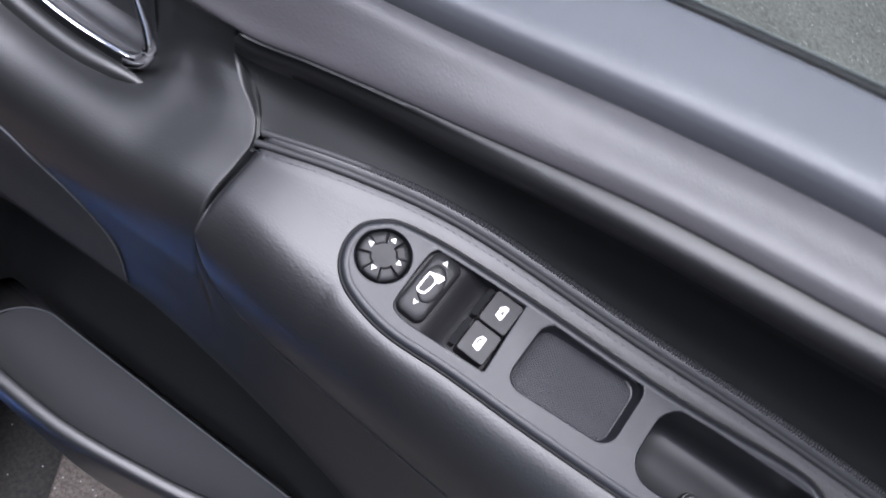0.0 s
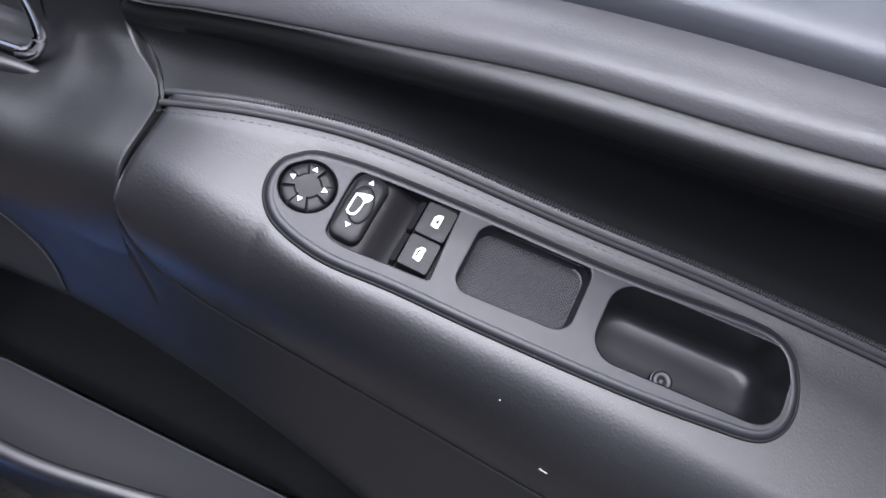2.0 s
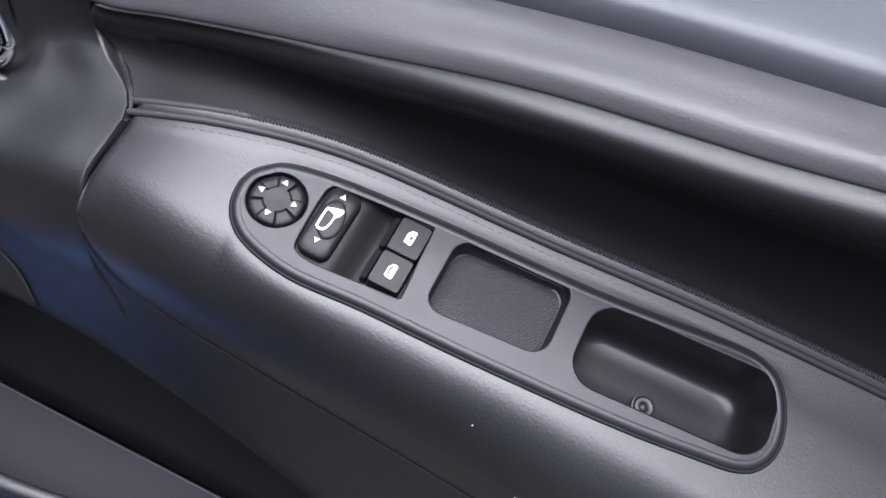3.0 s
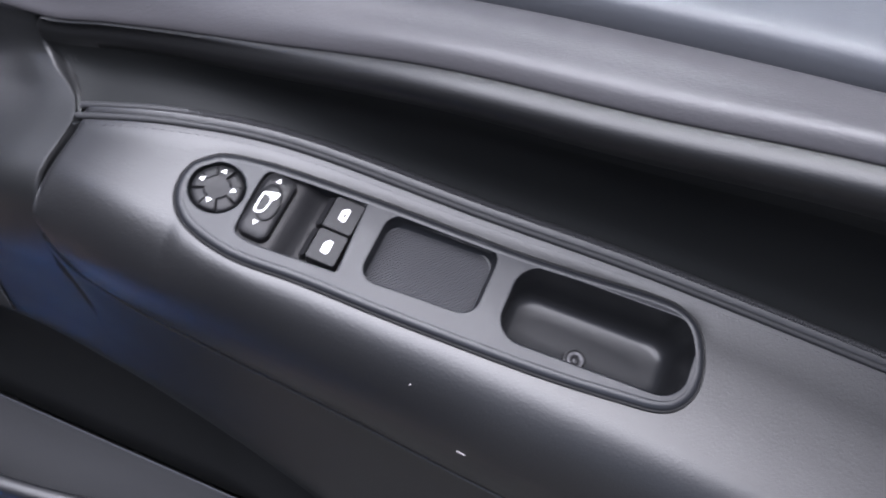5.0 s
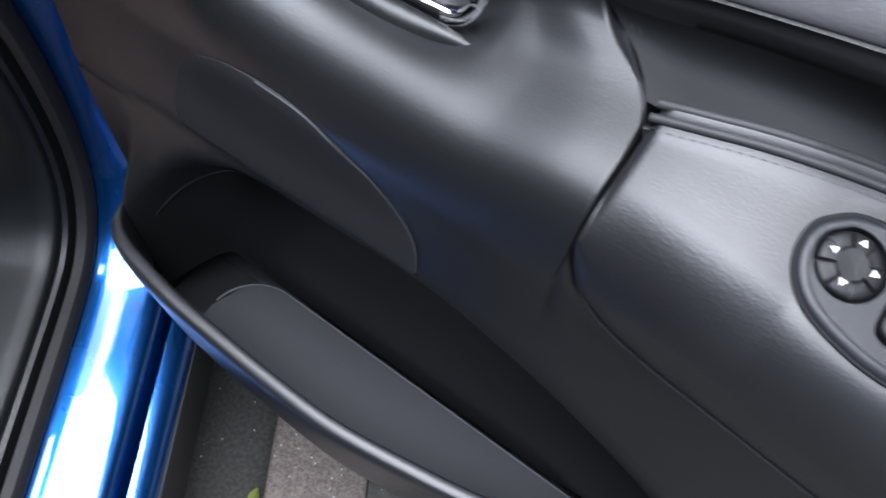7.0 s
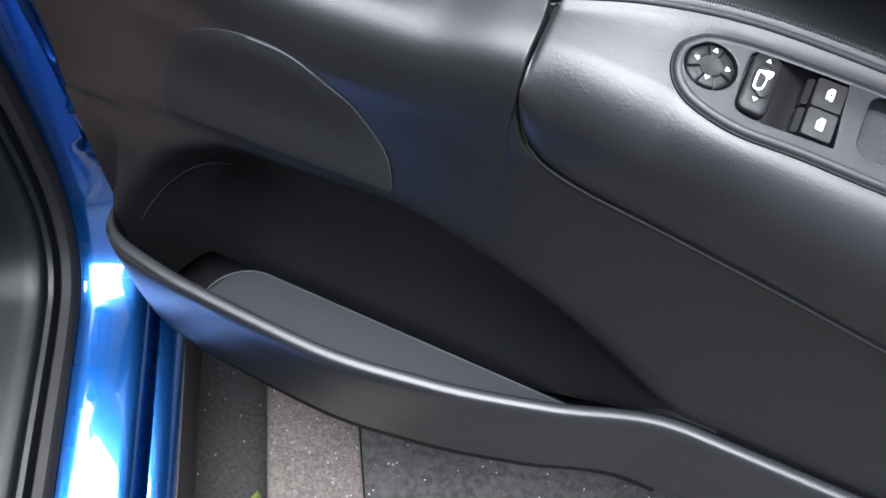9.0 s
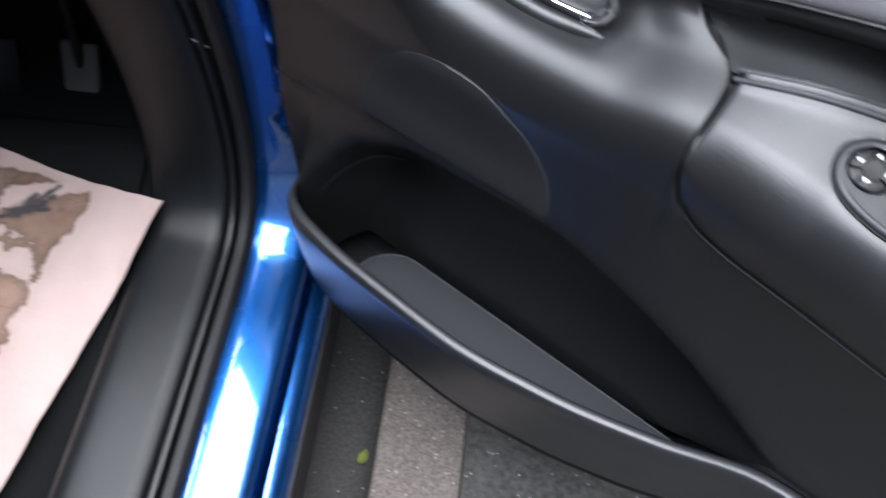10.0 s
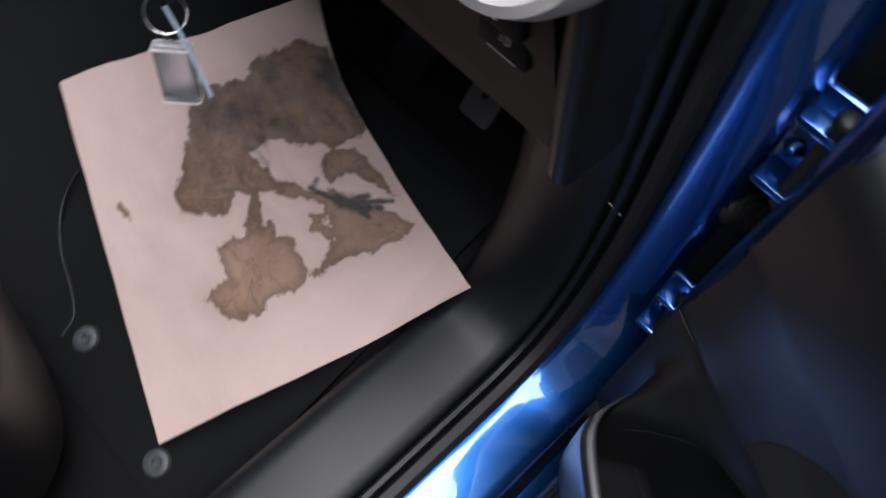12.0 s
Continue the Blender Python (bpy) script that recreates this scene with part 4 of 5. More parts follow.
part("front_wing", loft("front_wing", [[(l, a, z) for l, z in ((-0.06, 0.25), (-0.006, 0.26), (0.004, 0.4), (0.010, 0.6), (0.0, 0.75), (-0.03, 0.86), (-0.10, 0.92), (-0.25, 0.96), (-0.25, 0.90), (-0.08, 0.82))] for a in span(0.215, 1.2, 8)]), BLUE, car, "blue front wing", m=CAR)
part("door_jamb", loft("door_jamb", [[(l, a, z) for l, a in ((-0.10, 0.20), (-0.02, 0.205), (0.0, 0.20), (0.0, 0.212), (-0.02, 0.213), (-0.10, 0.213))] for z in (0.26, 0.5, 0.87)]), DARK, car, "black hinge jamb", m=CAR)
part("scratch_mark", tube("pillar_scratch", [(-0.1365, 0.1435, 0.6000), (-0.1300, 0.1480, 0.5900), (-0.1256, 0.1539, 0.5794)], 0.0007, 6), VENT, car, "pale scratch", m=CAR)
# unseen; its thickness is set to shade the painted pillar below
part("windscreen_pillar", tube("windscreen_pillar", refine([(-0.13, 0.30, 0.93), (-0.15, 0.16, 1.05), (-0.19, -0.05, 1.25), (-0.24, -0.28, 1.44), (-0.26, -0.45, 1.52)], 5), 0.05, 12), BLUE, car, "blue windscreen pillar, out of view, thickened to shade the hinge side", m=CAR)
part("roof", loft("roof", [[(l, a, 1.50 + 0.05 * math.sin((l + 1.4) / 1.2 * math.pi)) for l in span(-1.4, -0.2, 12)] + [(l, a, 1.56 + 0.05 * math.sin((l + 1.4) / 1.2 * math.pi)) for l in span(-0.18, -1.42, 12)] for a in (-1.6, -0.8, -0.26)]), BLUE, car, "blue roof", m=CAR)
part("headlining", box_mesh("headlining", (-1.38, -1.6, 1.475), (-0.21, -0.27, 1.495), 0.004), CARPET, car, "dark headlining", m=CAR)
# out of view; reaches forward past the pillar to keep light off the door
part("rear_side", box_mesh("rear_side", (-0.14, -1.7, 0.2), (-0.05, -0.56, 1.52), 0.02), DARK, car, "unseen black rear side, extended forward to block light", m=CAR)
part("far_side", box_mesh("far_side", (-1.56, -1.6, 0.2), (-1.46, 1.2, 0.95), 0.02), DARK, car, m=CAR)
part("rear_bulkhead", box_mesh("rear_bulkhead", (-1.5, -1.7, 0.2), (-0.1, -1.6, 1.45), 0.02), DARK, car, m=CAR)
part("toe_board", loft("toe_board", [[(l, a, z) for a, z in ((0.20, 0.36), (0.30, 0.42), (0.42, 0.55), (0.5, 0.75), (0.52, 1.0), (0.56, 1.0), (0.56, 0.3), (0.2, 0.30))] for l in (-1.5, -0.24)]), CARPET, car, m=CAR)
part("kick_panel", loft("kick_panel", [[(-0.245 + 0.01 * math.sin(3 * z), a, z) for a, z in ((0.18, 0.2), (0.22, 0.2), (0.55, 0.2), (0.55, 1.0), (0.10, 1.0), (0.13, 0.8), (0.16, 0.6), (0.165, 0.45))], [(-0.13, a, z) for a, z in ((0.18, 0.2), (0.22, 0.2), (0.55, 0.2), (0.55, 1.0), (0.10, 1.0), (0.13, 0.8), (0.16, 0.6), (0.165, 0.45))]]), DARK, car, "dark kick panel", m=CAR)


# floor covering
def floor_z(a, l):
    return ev([(-1.7, 0.17), (-0.45, 0.175), (-0.28, 0.195), (-0.1, 0.262), (0.1, 0.336), (0.2, 0.37)], a) + 0.05 * (l + 0.3) * smooth(-0.5, -0.2, a)


def floor_grid(name, a0, a1, l0, l1, lift, n=18):
    rows = []
    for a in span(a0, a1, n):
        rows.append([(l, a, floor_z(a, l) + lift) for l in span(l0, l1, n)] + [(l, a, floor_z(a, l) + lift - 0.012) for l in span(l1, l0, n)])
    return loft(name, rows)


tagged(part("car_floor", floor_grid("car_floor", -1.65, 0.3, -1.5, -0.22, -0.008), CARPET, None, "", CAR), "black carpeted car floor", "floor", "", "structure")

mat_thing = empty("floor_mat", "black carpet floor mat with round fixings", "floor mat", CAR)
part("mat", floor_grid("mat", -0.33, 0.16, -0.70, -0.262, 0.004, 22), CARPET, mat_thing)
for l, a in ((-0.540, -0.275), (-0.347, -0.298)):
    part("fixing", turned("fixing", [(0.0001, 0.004), (0.004, 0.0042), (0.0045, 0.0075), (0.007, 0.008), (0.0085, 0.006), (0.015, 0.006), (0.017, 0.004), (0.0175, -0.001)], 28), LEDGE, mat_thing, "grey plastic mat fixing", Matrix.Translation((l, a, floor_z(a, l) + 0.005)) @ Matrix.Rotation(radians(12), 4, "X"))

seam_line = refine([(-0.74, -0.148), (-0.727, -0.184), (-0.697, -0.215), (-0.658, -0.236), (-0.618, -0.25), (-0.58, -0.269), (-0.568, -0.296)], 5)
part("binding", tube("binding", [(l, a, floor_z(a, l) + 0.004) for l, a in seam_line], 0.0026, 8), TRIM, mat_thing, "grey sewn mat edge")

# ---- paper sheet with a wet stain ----
PR, PTOP, PB, PL = Vector((-0.216, 0.085, 0.366)), Vector((-0.604, 0.191, 0.440)), Vector((-0.355, -0.282, 0.212)), Vector((-0.818, -0.096, 0.300))


# outlines of the wet stain, along the sheet (u) and down it (v)
UPPER_STAIN = [(0.89, 0.11), (0.84, 0.05), (0.77, 0.05), (0.68, 0.05), (0.59, 0.05), (0.57, 0.09), (0.56, 0.17), (0.6, 0.25), (0.63, 0.31), (0.64, 0.38), (0.63, 0.43), (0.6, 0.46), (0.55, 0.48), (0.52, 0.53), (0.49, 0.57), (0.49, 0.63), (0.53, 0.71), (0.58, 0.71), (0.63, 0.66), (0.7, 0.62), (0.74, 0.59), (0.8, 0.56), (0.86, 0.5), (0.84, 0.43), (0.83, 0.35), (0.88, 0.29), (0.89, 0.23)]
BAND_STAIN = [(0.64, 0.44), (0.58, 0.42), (0.52, 0.37), (0.46, 0.29), (0.43, 0.22), (0.39, 0.23), (0.45, 0.32), (0.5, 0.4), (0.51, 0.47), (0.54, 0.52)]
LOBE_STAIN = [(0.45, 0.24), (0.38, 0.17), (0.32, 0.09), (0.27, 0.04), (0.24, 0.09), (0.24, 0.14), (0.24, 0.22), (0.25, 0.3), (0.24, 0.37), (0.24, 0.41), (0.28, 0.32), (0.31, 0.28), (0.35, 0.32), (0.36, 0.35), (0.4, 0.32), (0.39, 0.29), (0.36, 0.31), (0.34, 0.28), (0.37, 0.26), (0.4, 0.28)]
LOWER_STAIN = [(0.48, 0.46), (0.41, 0.49), (0.42, 0.45), (0.39, 0.45), (0.37, 0.42), (0.35, 0.41), (0.3, 0.41), (0.25, 0.4), (0.22, 0.46), (0.22, 0.52), (0.2, 0.57), (0.19, 0.6), (0.22, 0.67), (0.28, 0.73), (0.3, 0.68), (0.3, 0.63), (0.36, 0.64), (0.4, 0.64), (0.41, 0.58), (0.41, 0.54), (0.45, 0.52)]
NECK_STAIN = [(0.52, 0.47), (0.5, 0.44), (0.44, 0.48), (0.46, 0.5)]
FILM_STAIN = [(0.58, 0.21), (0.57, 0.08), (0.52, 0.07), (0.41, 0.03), (0.34, 0.03), (0.35, 0.08), (0.44, 0.14), (0.45, 0.21), (0.47, 0.26), (0.53, 0.25)]
# dark dye: from, to, half width, strength
DYE = [((0.8, 0.07), (0.73, 0.07), 0.036, 1.3), ((0.78, 0.06), (0.78, 0.1), 0.028, 1.1), ((0.71, 0.07), (0.65, 0.06), 0.024, 0.7), ((0.74, 0.36), (0.73, 0.44), 0.048, 0.9), ((0.69, 0.35), (0.66, 0.26), 0.028, 0.7), ((0.67, 0.4), (0.64, 0.37), 0.02, 0.6), ((0.47, 0.29), (0.4, 0.21), 0.01, 1.5), ((0.41, 0.22), (0.37, 0.16), 0.024, 1.9), ((0.4, 0.2), (0.36, 0.07), 0.009, 1.6), ((0.4, 0.2), (0.35, 0.11), 0.01, 1.7), ((0.41, 0.21), (0.34, 0.16), 0.01, 1.7), ((0.4, 0.2), (0.4, 0.13), 0.009, 1.5), ((0.49, 0.26), (0.47, 0.28), 0.009, 1.2), ((0.61, 0.11), (0.67, 0.14), 0.014, 0.8), ((0.58, 0.39), (0.64, 0.41), 0.014, 0.6), ((0.6, 0.46), (0.55, 0.49), 0.012, 0.6)]


def outline_gap(q, loop):
    """How far q lies outside an outline; negative within."""
    inside, best = False, 9.0
    for (ax, ay), (bx, by) in zip(loop, loop[1:] + loop[:1]):
        if (ay > q[1]) != (by > q[1]) and q[0] < (bx - ax) * (q[1] - ay) / (by - ay) + ax:
            inside = not inside
        best = min(best, line_gap(q, (ax, ay), (bx, by)))
    return -best if inside else best


def line_gap(q, a, b):
    dx, dy = b[0] - a[0], b[1] - a[1]
    t = max(0.0, min(1.0, ((q[0] - a[0]) * dx + (q[1] - a[1]) * dy) / (dx * dx + dy * dy)))
    return math.hypot(q[0] - a[0] - t * dx, q[1] - a[1] - t * dy)


def paper_mesh():
    n = 160
    verts, uvs = [], []
    for side in (0, 1):
        for j in range(n + 1):
            for i in range(n + 1):
                u, v = i / n, j / n
                v += 0.045 * math.sin(math.pi * u ** 2.2) * (1 - v) ** 3
                p = (PR * (1 - u) + PTOP * u) * (1 - v) + (PB * (1 - u) + PL * u) * v
                z = p.z - 0.045 * math.sin(math.pi * u ** 0.8) * (1 - v) ** 2 + 0.008 * noise.noise(Vector((u * 4, v * 4, 3))) + 0.0035 * abs(noise.noise(Vector((u * 7 + v * 3, v * 2, 9)))) + 0.002 * noise.noise(Vector((u * 11, v * 11, 7)))
                wet = math.exp(-6 * ((u - 0.55) ** 2 + (v - 0.25) ** 2) / 0.35)
                z += 0.0045 * wet * (1 - 2 * abs(noise.noise(Vector((u * 9 + 2 * v, v * 8 - u, 4))))) + 0.0022 * wet * (1 - 2 * abs(noise.noise(Vector((u * 19, v * 17 + 3 * u, 5)))))
                z = max(z, floor_z(p.y, p.x) + 0.0075 + 0.002 * noise.noise(Vector((u * 6, v * 6, 1))))
                verts.append((p.x + 0.004 * math.sin(5 * v) * (1 - u), p.y, z - 0.0012 * side))
                uvs.append((u, v))
    k = (n + 1) ** 2
    faces = []
    for j in range(n):
        for i in range(n):
            a = j * (n + 1) + i
            faces += [(a, a + 1, a + n + 2, a + n + 1), (k + a, k + a + n + 1, k + a + n + 2, k + a + 1)]
    edge = [i for i in range(n + 1)] + [j * (n + 1) + n for j in range(1, n + 1)] + [n * (n + 1) + i for i in range(n - 1, -1, -1)] + [j * (n + 1) for j in range(n - 1, 0, -1)]
    for a, b_ in zip(edge, edge[1:] + edge[:1]):
        faces.append((a, b_, k + b_, k + a))
    me = mesh_from("paper_sheet", verts, faces)
    lay = me.uv_layers.new(name="UVMap")
    for lp in me.loops:
        lay.data[lp.index].uv = uvs[lp.vertex_index]
    wet, dye = [], []
    for q in uvs[:k]:
        wet.append(min(min(outline_gap(q, loop) for loop in (UPPER_STAIN, BAND_STAIN, LOBE_STAIN, LOWER_STAIN, NECK_STAIN)), outline_gap(q, FILM_STAIN) + 0.026))
        dye.append(max(strong * math.exp(-(line_gap(q, a, b_) / w) ** 2) for a, b_, w, strong in DYE))
    me.attributes.new("wet", "FLOAT", "POINT").data.foreach_set("value", wet + wet)
    me.attributes.new("dye", "FLOAT", "POINT").data.foreach_set("value", dye + dye)
    return me


def paper_material():
    m, n, l, p = mat("stained_paper")
    uv = n.new("ShaderNodeUVMap")

    def noise_of(scale, detail, rough=0.6, distort=0.0):
        t = n.new("ShaderNodeTexNoise")
        t.inputs["Scale"].default_value = scale
        t.inputs["Detail"].default_value = detail
        t.inputs["Roughness"].default_value = rough
        t.inputs["Distortion"].default_value = distort
        l.new(uv.outputs[0], t.inputs["Vector"])
        return t.outputs["Fac"]

    def value(name):
        t = n.new("ShaderNodeAttribute")
        t.attribute_name = name
        return t.outputs["Fac"]

    def calc(op, x, y, z=None):
        t = n.new("ShaderNodeMath")
        t.operation = op
        for i, q in enumerate((x, y, z)):
            if q is None:
                continue
            if isinstance(q, (int, float)):
                t.inputs[i].default_value = q
            else:
                l.new(q, t.inputs[i])
        return t.outputs[0]

    def ramp(v, a, b_):
        r = n.new("ShaderNodeMapRange")
        r.inputs["From Min"].default_value = a
        r.inputs["From Max"].default_value = b_
        l.new(v, r.inputs["Value"])
        return r.outputs["Result"]

    def mix(f, a, b_, blend="MIX"):
        t = n.new("ShaderNodeMix")
        t.data_type = "RGBA"
        t.blend_type = blend
        l.new(f, t.inputs["Factor"])
        for key, q in (("A", a), ("B", b_)):
            if isinstance(q, tuple):
                t.inputs[key].default_value = (*q, 1)
            else:
                l.new(q, t.inputs[key])
        return t.outputs["Result"]

    big, mid, fine = noise_of(5.0, 4.0), noise_of(15.0, 6.0, 0.65, 0.6), noise_of(46.0, 6.0, 0.7)
    edge = calc("ADD", value("wet"), calc("ADD", calc("MULTIPLY_ADD", mid, 0.085, -0.046), calc("MULTIPLY_ADD", fine, 0.012, -0.006)))
    stain = ramp(edge, 0.004, -0.004)
    tide = calc("MULTIPLY", ramp(edge, -0.030, -0.006), stain)
    sep = n.new("ShaderNodeSeparateXYZ")
    l.new(uv.outputs[0], sep.inputs[0])
    lower = ramp(calc("ADD", sep.outputs["X"], calc("MULTIPLY", mid, 0.12)), 0.74, 0.42)
    brown = mix(lower, mix(ramp(big, 0.40, 0.60), (0.080, 0.049, 0.033), (0.205, 0.122, 0.083)), mix(ramp(big, 0.38, 0.62), (0.24, 0.138, 0.092), (0.375, 0.225, 0.156)))
    brown = mix(calc("MULTIPLY", ramp(mid, 0.42, 0.66), 0.5), brown, (0.275, 0.169, 0.124))
    brown = mix(calc("MULTIPLY", ramp(calc("ABSOLUTE", calc("SUBTRACT", noise_of(9.0, 3.0, 0.5, 1.0), 0.5), 0.0), 0.012, 0.0), 0.5), brown, (0.060, 0.042, 0.032))
    brown = mix(calc("MULTIPLY", tide, 0.55), brown, (0.11, 0.072, 0.046))
    paper = mix(big, (0.615, 0.468, 0.426), (0.685, 0.528, 0.484))
    paper = mix(calc("MULTIPLY", ramp(value("wet"), 0.06, 0.0), 0.32), paper, (0.42, 0.30, 0.25))
    spot = n.new("ShaderNodeMapping")
    spot.vector_type = "TEXTURE"
    spot.inputs["Location"].default_value = (0.59, 0.90, 0)
    spot.inputs["Rotation"].default_value = (0, 0, radians(30))
    spot.inputs["Scale"].default_value = (0.030, 0.012, 1)
    l.new(uv.outputs[0], spot.inputs["Vector"])
    far = n.new("ShaderNodeVectorMath")
    far.operation = "LENGTH"
    l.new(spot.outputs[0], far.inputs[0])
    mark = ramp(calc("ADD", far.outputs["Value"], calc("MULTIPLY_ADD", fine, 2.6, -1.3)), 1.1, 0.8)
    whole = calc("MAXIMUM", stain, mark)
    tone = mix(whole, paper, brown)
    ink = ramp(calc("MULTIPLY", value("dye"), calc("MULTIPLY_ADD", noise_of(30.0, 5.0, 0.6, 0.8), 1.6, 0.05)), 0.14, 1.05)
    tone = mix(calc("MULTIPLY", ink, 0.9), tone, (0.024, 0.026, 0.031))
    l.new(tone, p.inputs["Base Color"])
    rg = n.new("ShaderNodeMapRange")
    rg.inputs["To Min"].default_value = 0.72
    rg.inputs["To Max"].default_value = 0.42
    l.new(stain, rg.inputs["Value"])
    l.new(rg.outputs["Result"], p.inputs["Roughness"])
    height = calc("ADD", calc("MULTIPLY", big, 1.0), calc("MULTIPLY", calc("ABSOLUTE", calc("SUBTRACT", mid, 0.5), 0.0), calc("MULTIPLY_ADD", stain, 2.2, 0.25)))
    bump_ = n.new("ShaderNodeBump")
    bump_.inputs["Strength"].default_value = 0.6
    bump_.inputs["Distance"].default_value = 0.004
    l.new(height, bump_.inputs["Height"])
    l.new(bump_.outputs[0], p.inputs["Normal"])
    return m


tagged(part("paper_sheet", paper_mesh(), paper_material(), None, "", CAR), "pale pinkish paper mat with a brown wet stain", "paper mat")

# ---- dashboard ----
dash = empty("dashboard", "black plastic dashboard underside with lamp buttons", "dashboard", CAR)
part("lower_panel", loft("lower_panel", [[(l, a + 0.02 * smooth(-0.4, -0.9, l), z) for a, z in ((0.30, 0.70), (0.14, 0.735), (0.075, 0.738), (0.055, 0.748), (0.046, 0.78), (0.020, 0.86), (0.0, 0.93), (0.01, 0.97), (0.06, 1.0), (0.5, 1.02), (0.5, 0.70))] for l in span(-1.45, -0.150, 14)]), DASH, dash, "black lower dashboard panel")
for bz in (0.858, 0.888):
    part("button", box_mesh("button", (-0.203, 0.0185 - 0.35 * (bz - 0.858), bz - 0.013), (-0.167, 0.060, bz + 0.013), 0.002), DASH, dash, "black lamp button")
part("lamp_symbol", tube("lamp_symbol", [(-0.182 + 0.0028 * math.cos(a), 0.0178, 0.859 + 0.0028 * math.sin(a)) for a in span(-1.6, 1.6, 10)] + [(-0.182, 0.0178, 0.8562)], 0.00045, 6), WHITE, dash, "white lamp symbol")
for i in range(3):
    part("lamp_symbol", tube("lamp_beam", [(-0.1840, 0.0178, 0.8572 + 0.0018 * i), (-0.1862, 0.0178, 0.8565 + 0.0018 * i)], 0.0003, 6), WHITE, dash, "white lamp symbol")
part("lamp_symbol", tube("fog_symbol", [(-0.183 + 0.0015 * math.cos(a), 0.0072, 0.884 + 0.0022 * math.sin(a)) for a in span(0, 5.5, 12)], 0.0005, 6), WHITE, dash, "white fog lamp symbol")
part("button_edge", tube("button_edge", [(-0.194, 0.0185, 0.8465), (-0.174, 0.0185, 0.8465)], 0.0006, 6), VENT, dash, "pale lower edge of the button")
part("dash_end", loft("dash_end", [[(l, 0.02 + a + 0.5 * (0.86 - z) * 0.35, z) for l, a in ((-0.150, 0.05), (-0.150, 0.004), (-0.146, -0.003), (-0.138, -0.006), (-0.131, -0.002), (-0.129, 0.006), (-0.129, 0.05))] for z in span(0.76, 0.955, 12)]), GLOSSY, dash, "glossy black dashboard end trim")
# the pale colour stands in for the sky's reflection on the vent
part("air_vent", turned("air_vent", [(0.0001, 0.0), (0.03, 0.0), (0.036, 0.006), (0.040, 0.014), (0.045, 0.012), (0.048, 0.0), (0.048, -0.02)], 36), VENT, dash, "round satin vent, ring painted pale for a bright sky reflection", pose(-0.172, -0.004, 0.968, 66, 0, 0))

# ---- pedals ----
for l, w, lbl, z in ((-0.372, 0.05, "worn rubber accelerator pedal", 0.385), (-0.485, 0.06, "worn rubber brake pedal", 0.395)):
    ped = empty("pedal", lbl, "pedal", CAR, "pedals in the footwell")
    part("pad", box_mesh("pad", (-w / 2, -0.006, -0.058 if w < 0.055 else -0.045), (w / 2, 0.006, 0.058 if w < 0.055 else 0.045), 0.005), PEDAL if w < 0.055 else TRIM, ped, "", pose(l, 0.245, z, -35, 0, 0))
    part("arm", tube("arm", [(l, 0.26, z + 0.02), (l, 0.30, z + 0.15), (l, 0.33, z + 0.33)], 0.008, 8), DARK, ped)

# ---- seat front corner ----
seat = empty("driver_seat", "black covered car seat cushion with pale piping", "car seat", CAR)


def seat_ring(z, d):
    pts = []
    for l, a in refine([(-0.80, -0.35), (-0.72, -0.295), (-0.62, -0.278), (-0.50, -0.290), (-0.42, -0.315), (-0.37, -0.36), (-0.35, -0.42), (-0.345, -0.55), (-0.345, -0.85)], 5):
        cx, cy = -0.56, -0.6
        pts.append((cx + (l - cx) * d, cy + (a - cy) * d, z + 0.0))
    pts += [(-0.56 + (-0.80 + 0.56) * d, -0.85, z)]
    return pts


part("cushion", loft("cushion", [seat_ring(0.26, 0.90), seat_ring(0.36, 0.95), seat_ring(0.44, 0.985), seat_ring(0.475, 1.0), seat_ring(0.495, 0.995), seat_ring(0.507, 0.96), seat_ring(0.512, 0.88), seat_ring(0.508, 0.6), seat_ring(0.505, 0.2)]), SEAT, seat, "black shiny seat cushion")
part("seat_piping", tube("seat_piping", [(x, y, z + 0.001) for x, y, z in seat_ring(0.498, 0.997)], 0.0035, 8), TRIM, seat, "grey seam piping")
part("backrest", box_mesh("backrest", (-0.80, -1.0, 0.40), (-0.32, -0.86, 1.05), 0.05, 4), SEAT, seat)

# ---- key ring with a clear fob, hanging under the column ----
keys = empty("key_ring", "key strap with yellow tag, steel ring and clear plastic fob", "key ring", CAR @ Matrix.Translation((0.0017, 0.0114, -0.0111)))
def strip(name, pts, w, th, wide=Vector((1, 0, 0))):
    """A flat band along points."""
    rings = []
    pts = [Vector(p) for p in pts]
    for i, p in enumerate(pts):
        d = (pts[min(i + 1, len(pts) - 1)] - pts[max(i - 1, 0)]).normalized()
        n_ = d.cross(wide).normalized() * th
        u = wide.normalized() * w
        rings.append([tuple(p + a * u + b * n_) for a, b in ((-1, -1), (1, -1), (1, 1), (-1, 1))])
    return loft(name, rings)


webbing = refine([(-0.385, 0.0, 0.95), (-0.386, -0.030, 0.889), (-0.387, -0.056, 0.842), (-0.387, -0.079, 0.796)], 4)
part("strap", loft("strap", [[(x + sx * (0.0066 + 0.0042 * smooth(0.80, 0.87, z)), y + sy * 0.0012, z + sy * 0.0006) for sx, sy in ((-1, -1), (1, -1), (1, 1), (-1, 1))] for x, y, z in webbing]), DARK, keys, "black webbing strap")
part("strap_edge", tube("strap_edge", [(x + 0.0066 + 0.0042 * smooth(0.80, 0.87, z), y - 0.0014, z) for x, y, z in webbing[4:11]], 0.0005, 6), LEDGE, keys, "pale selvedge")


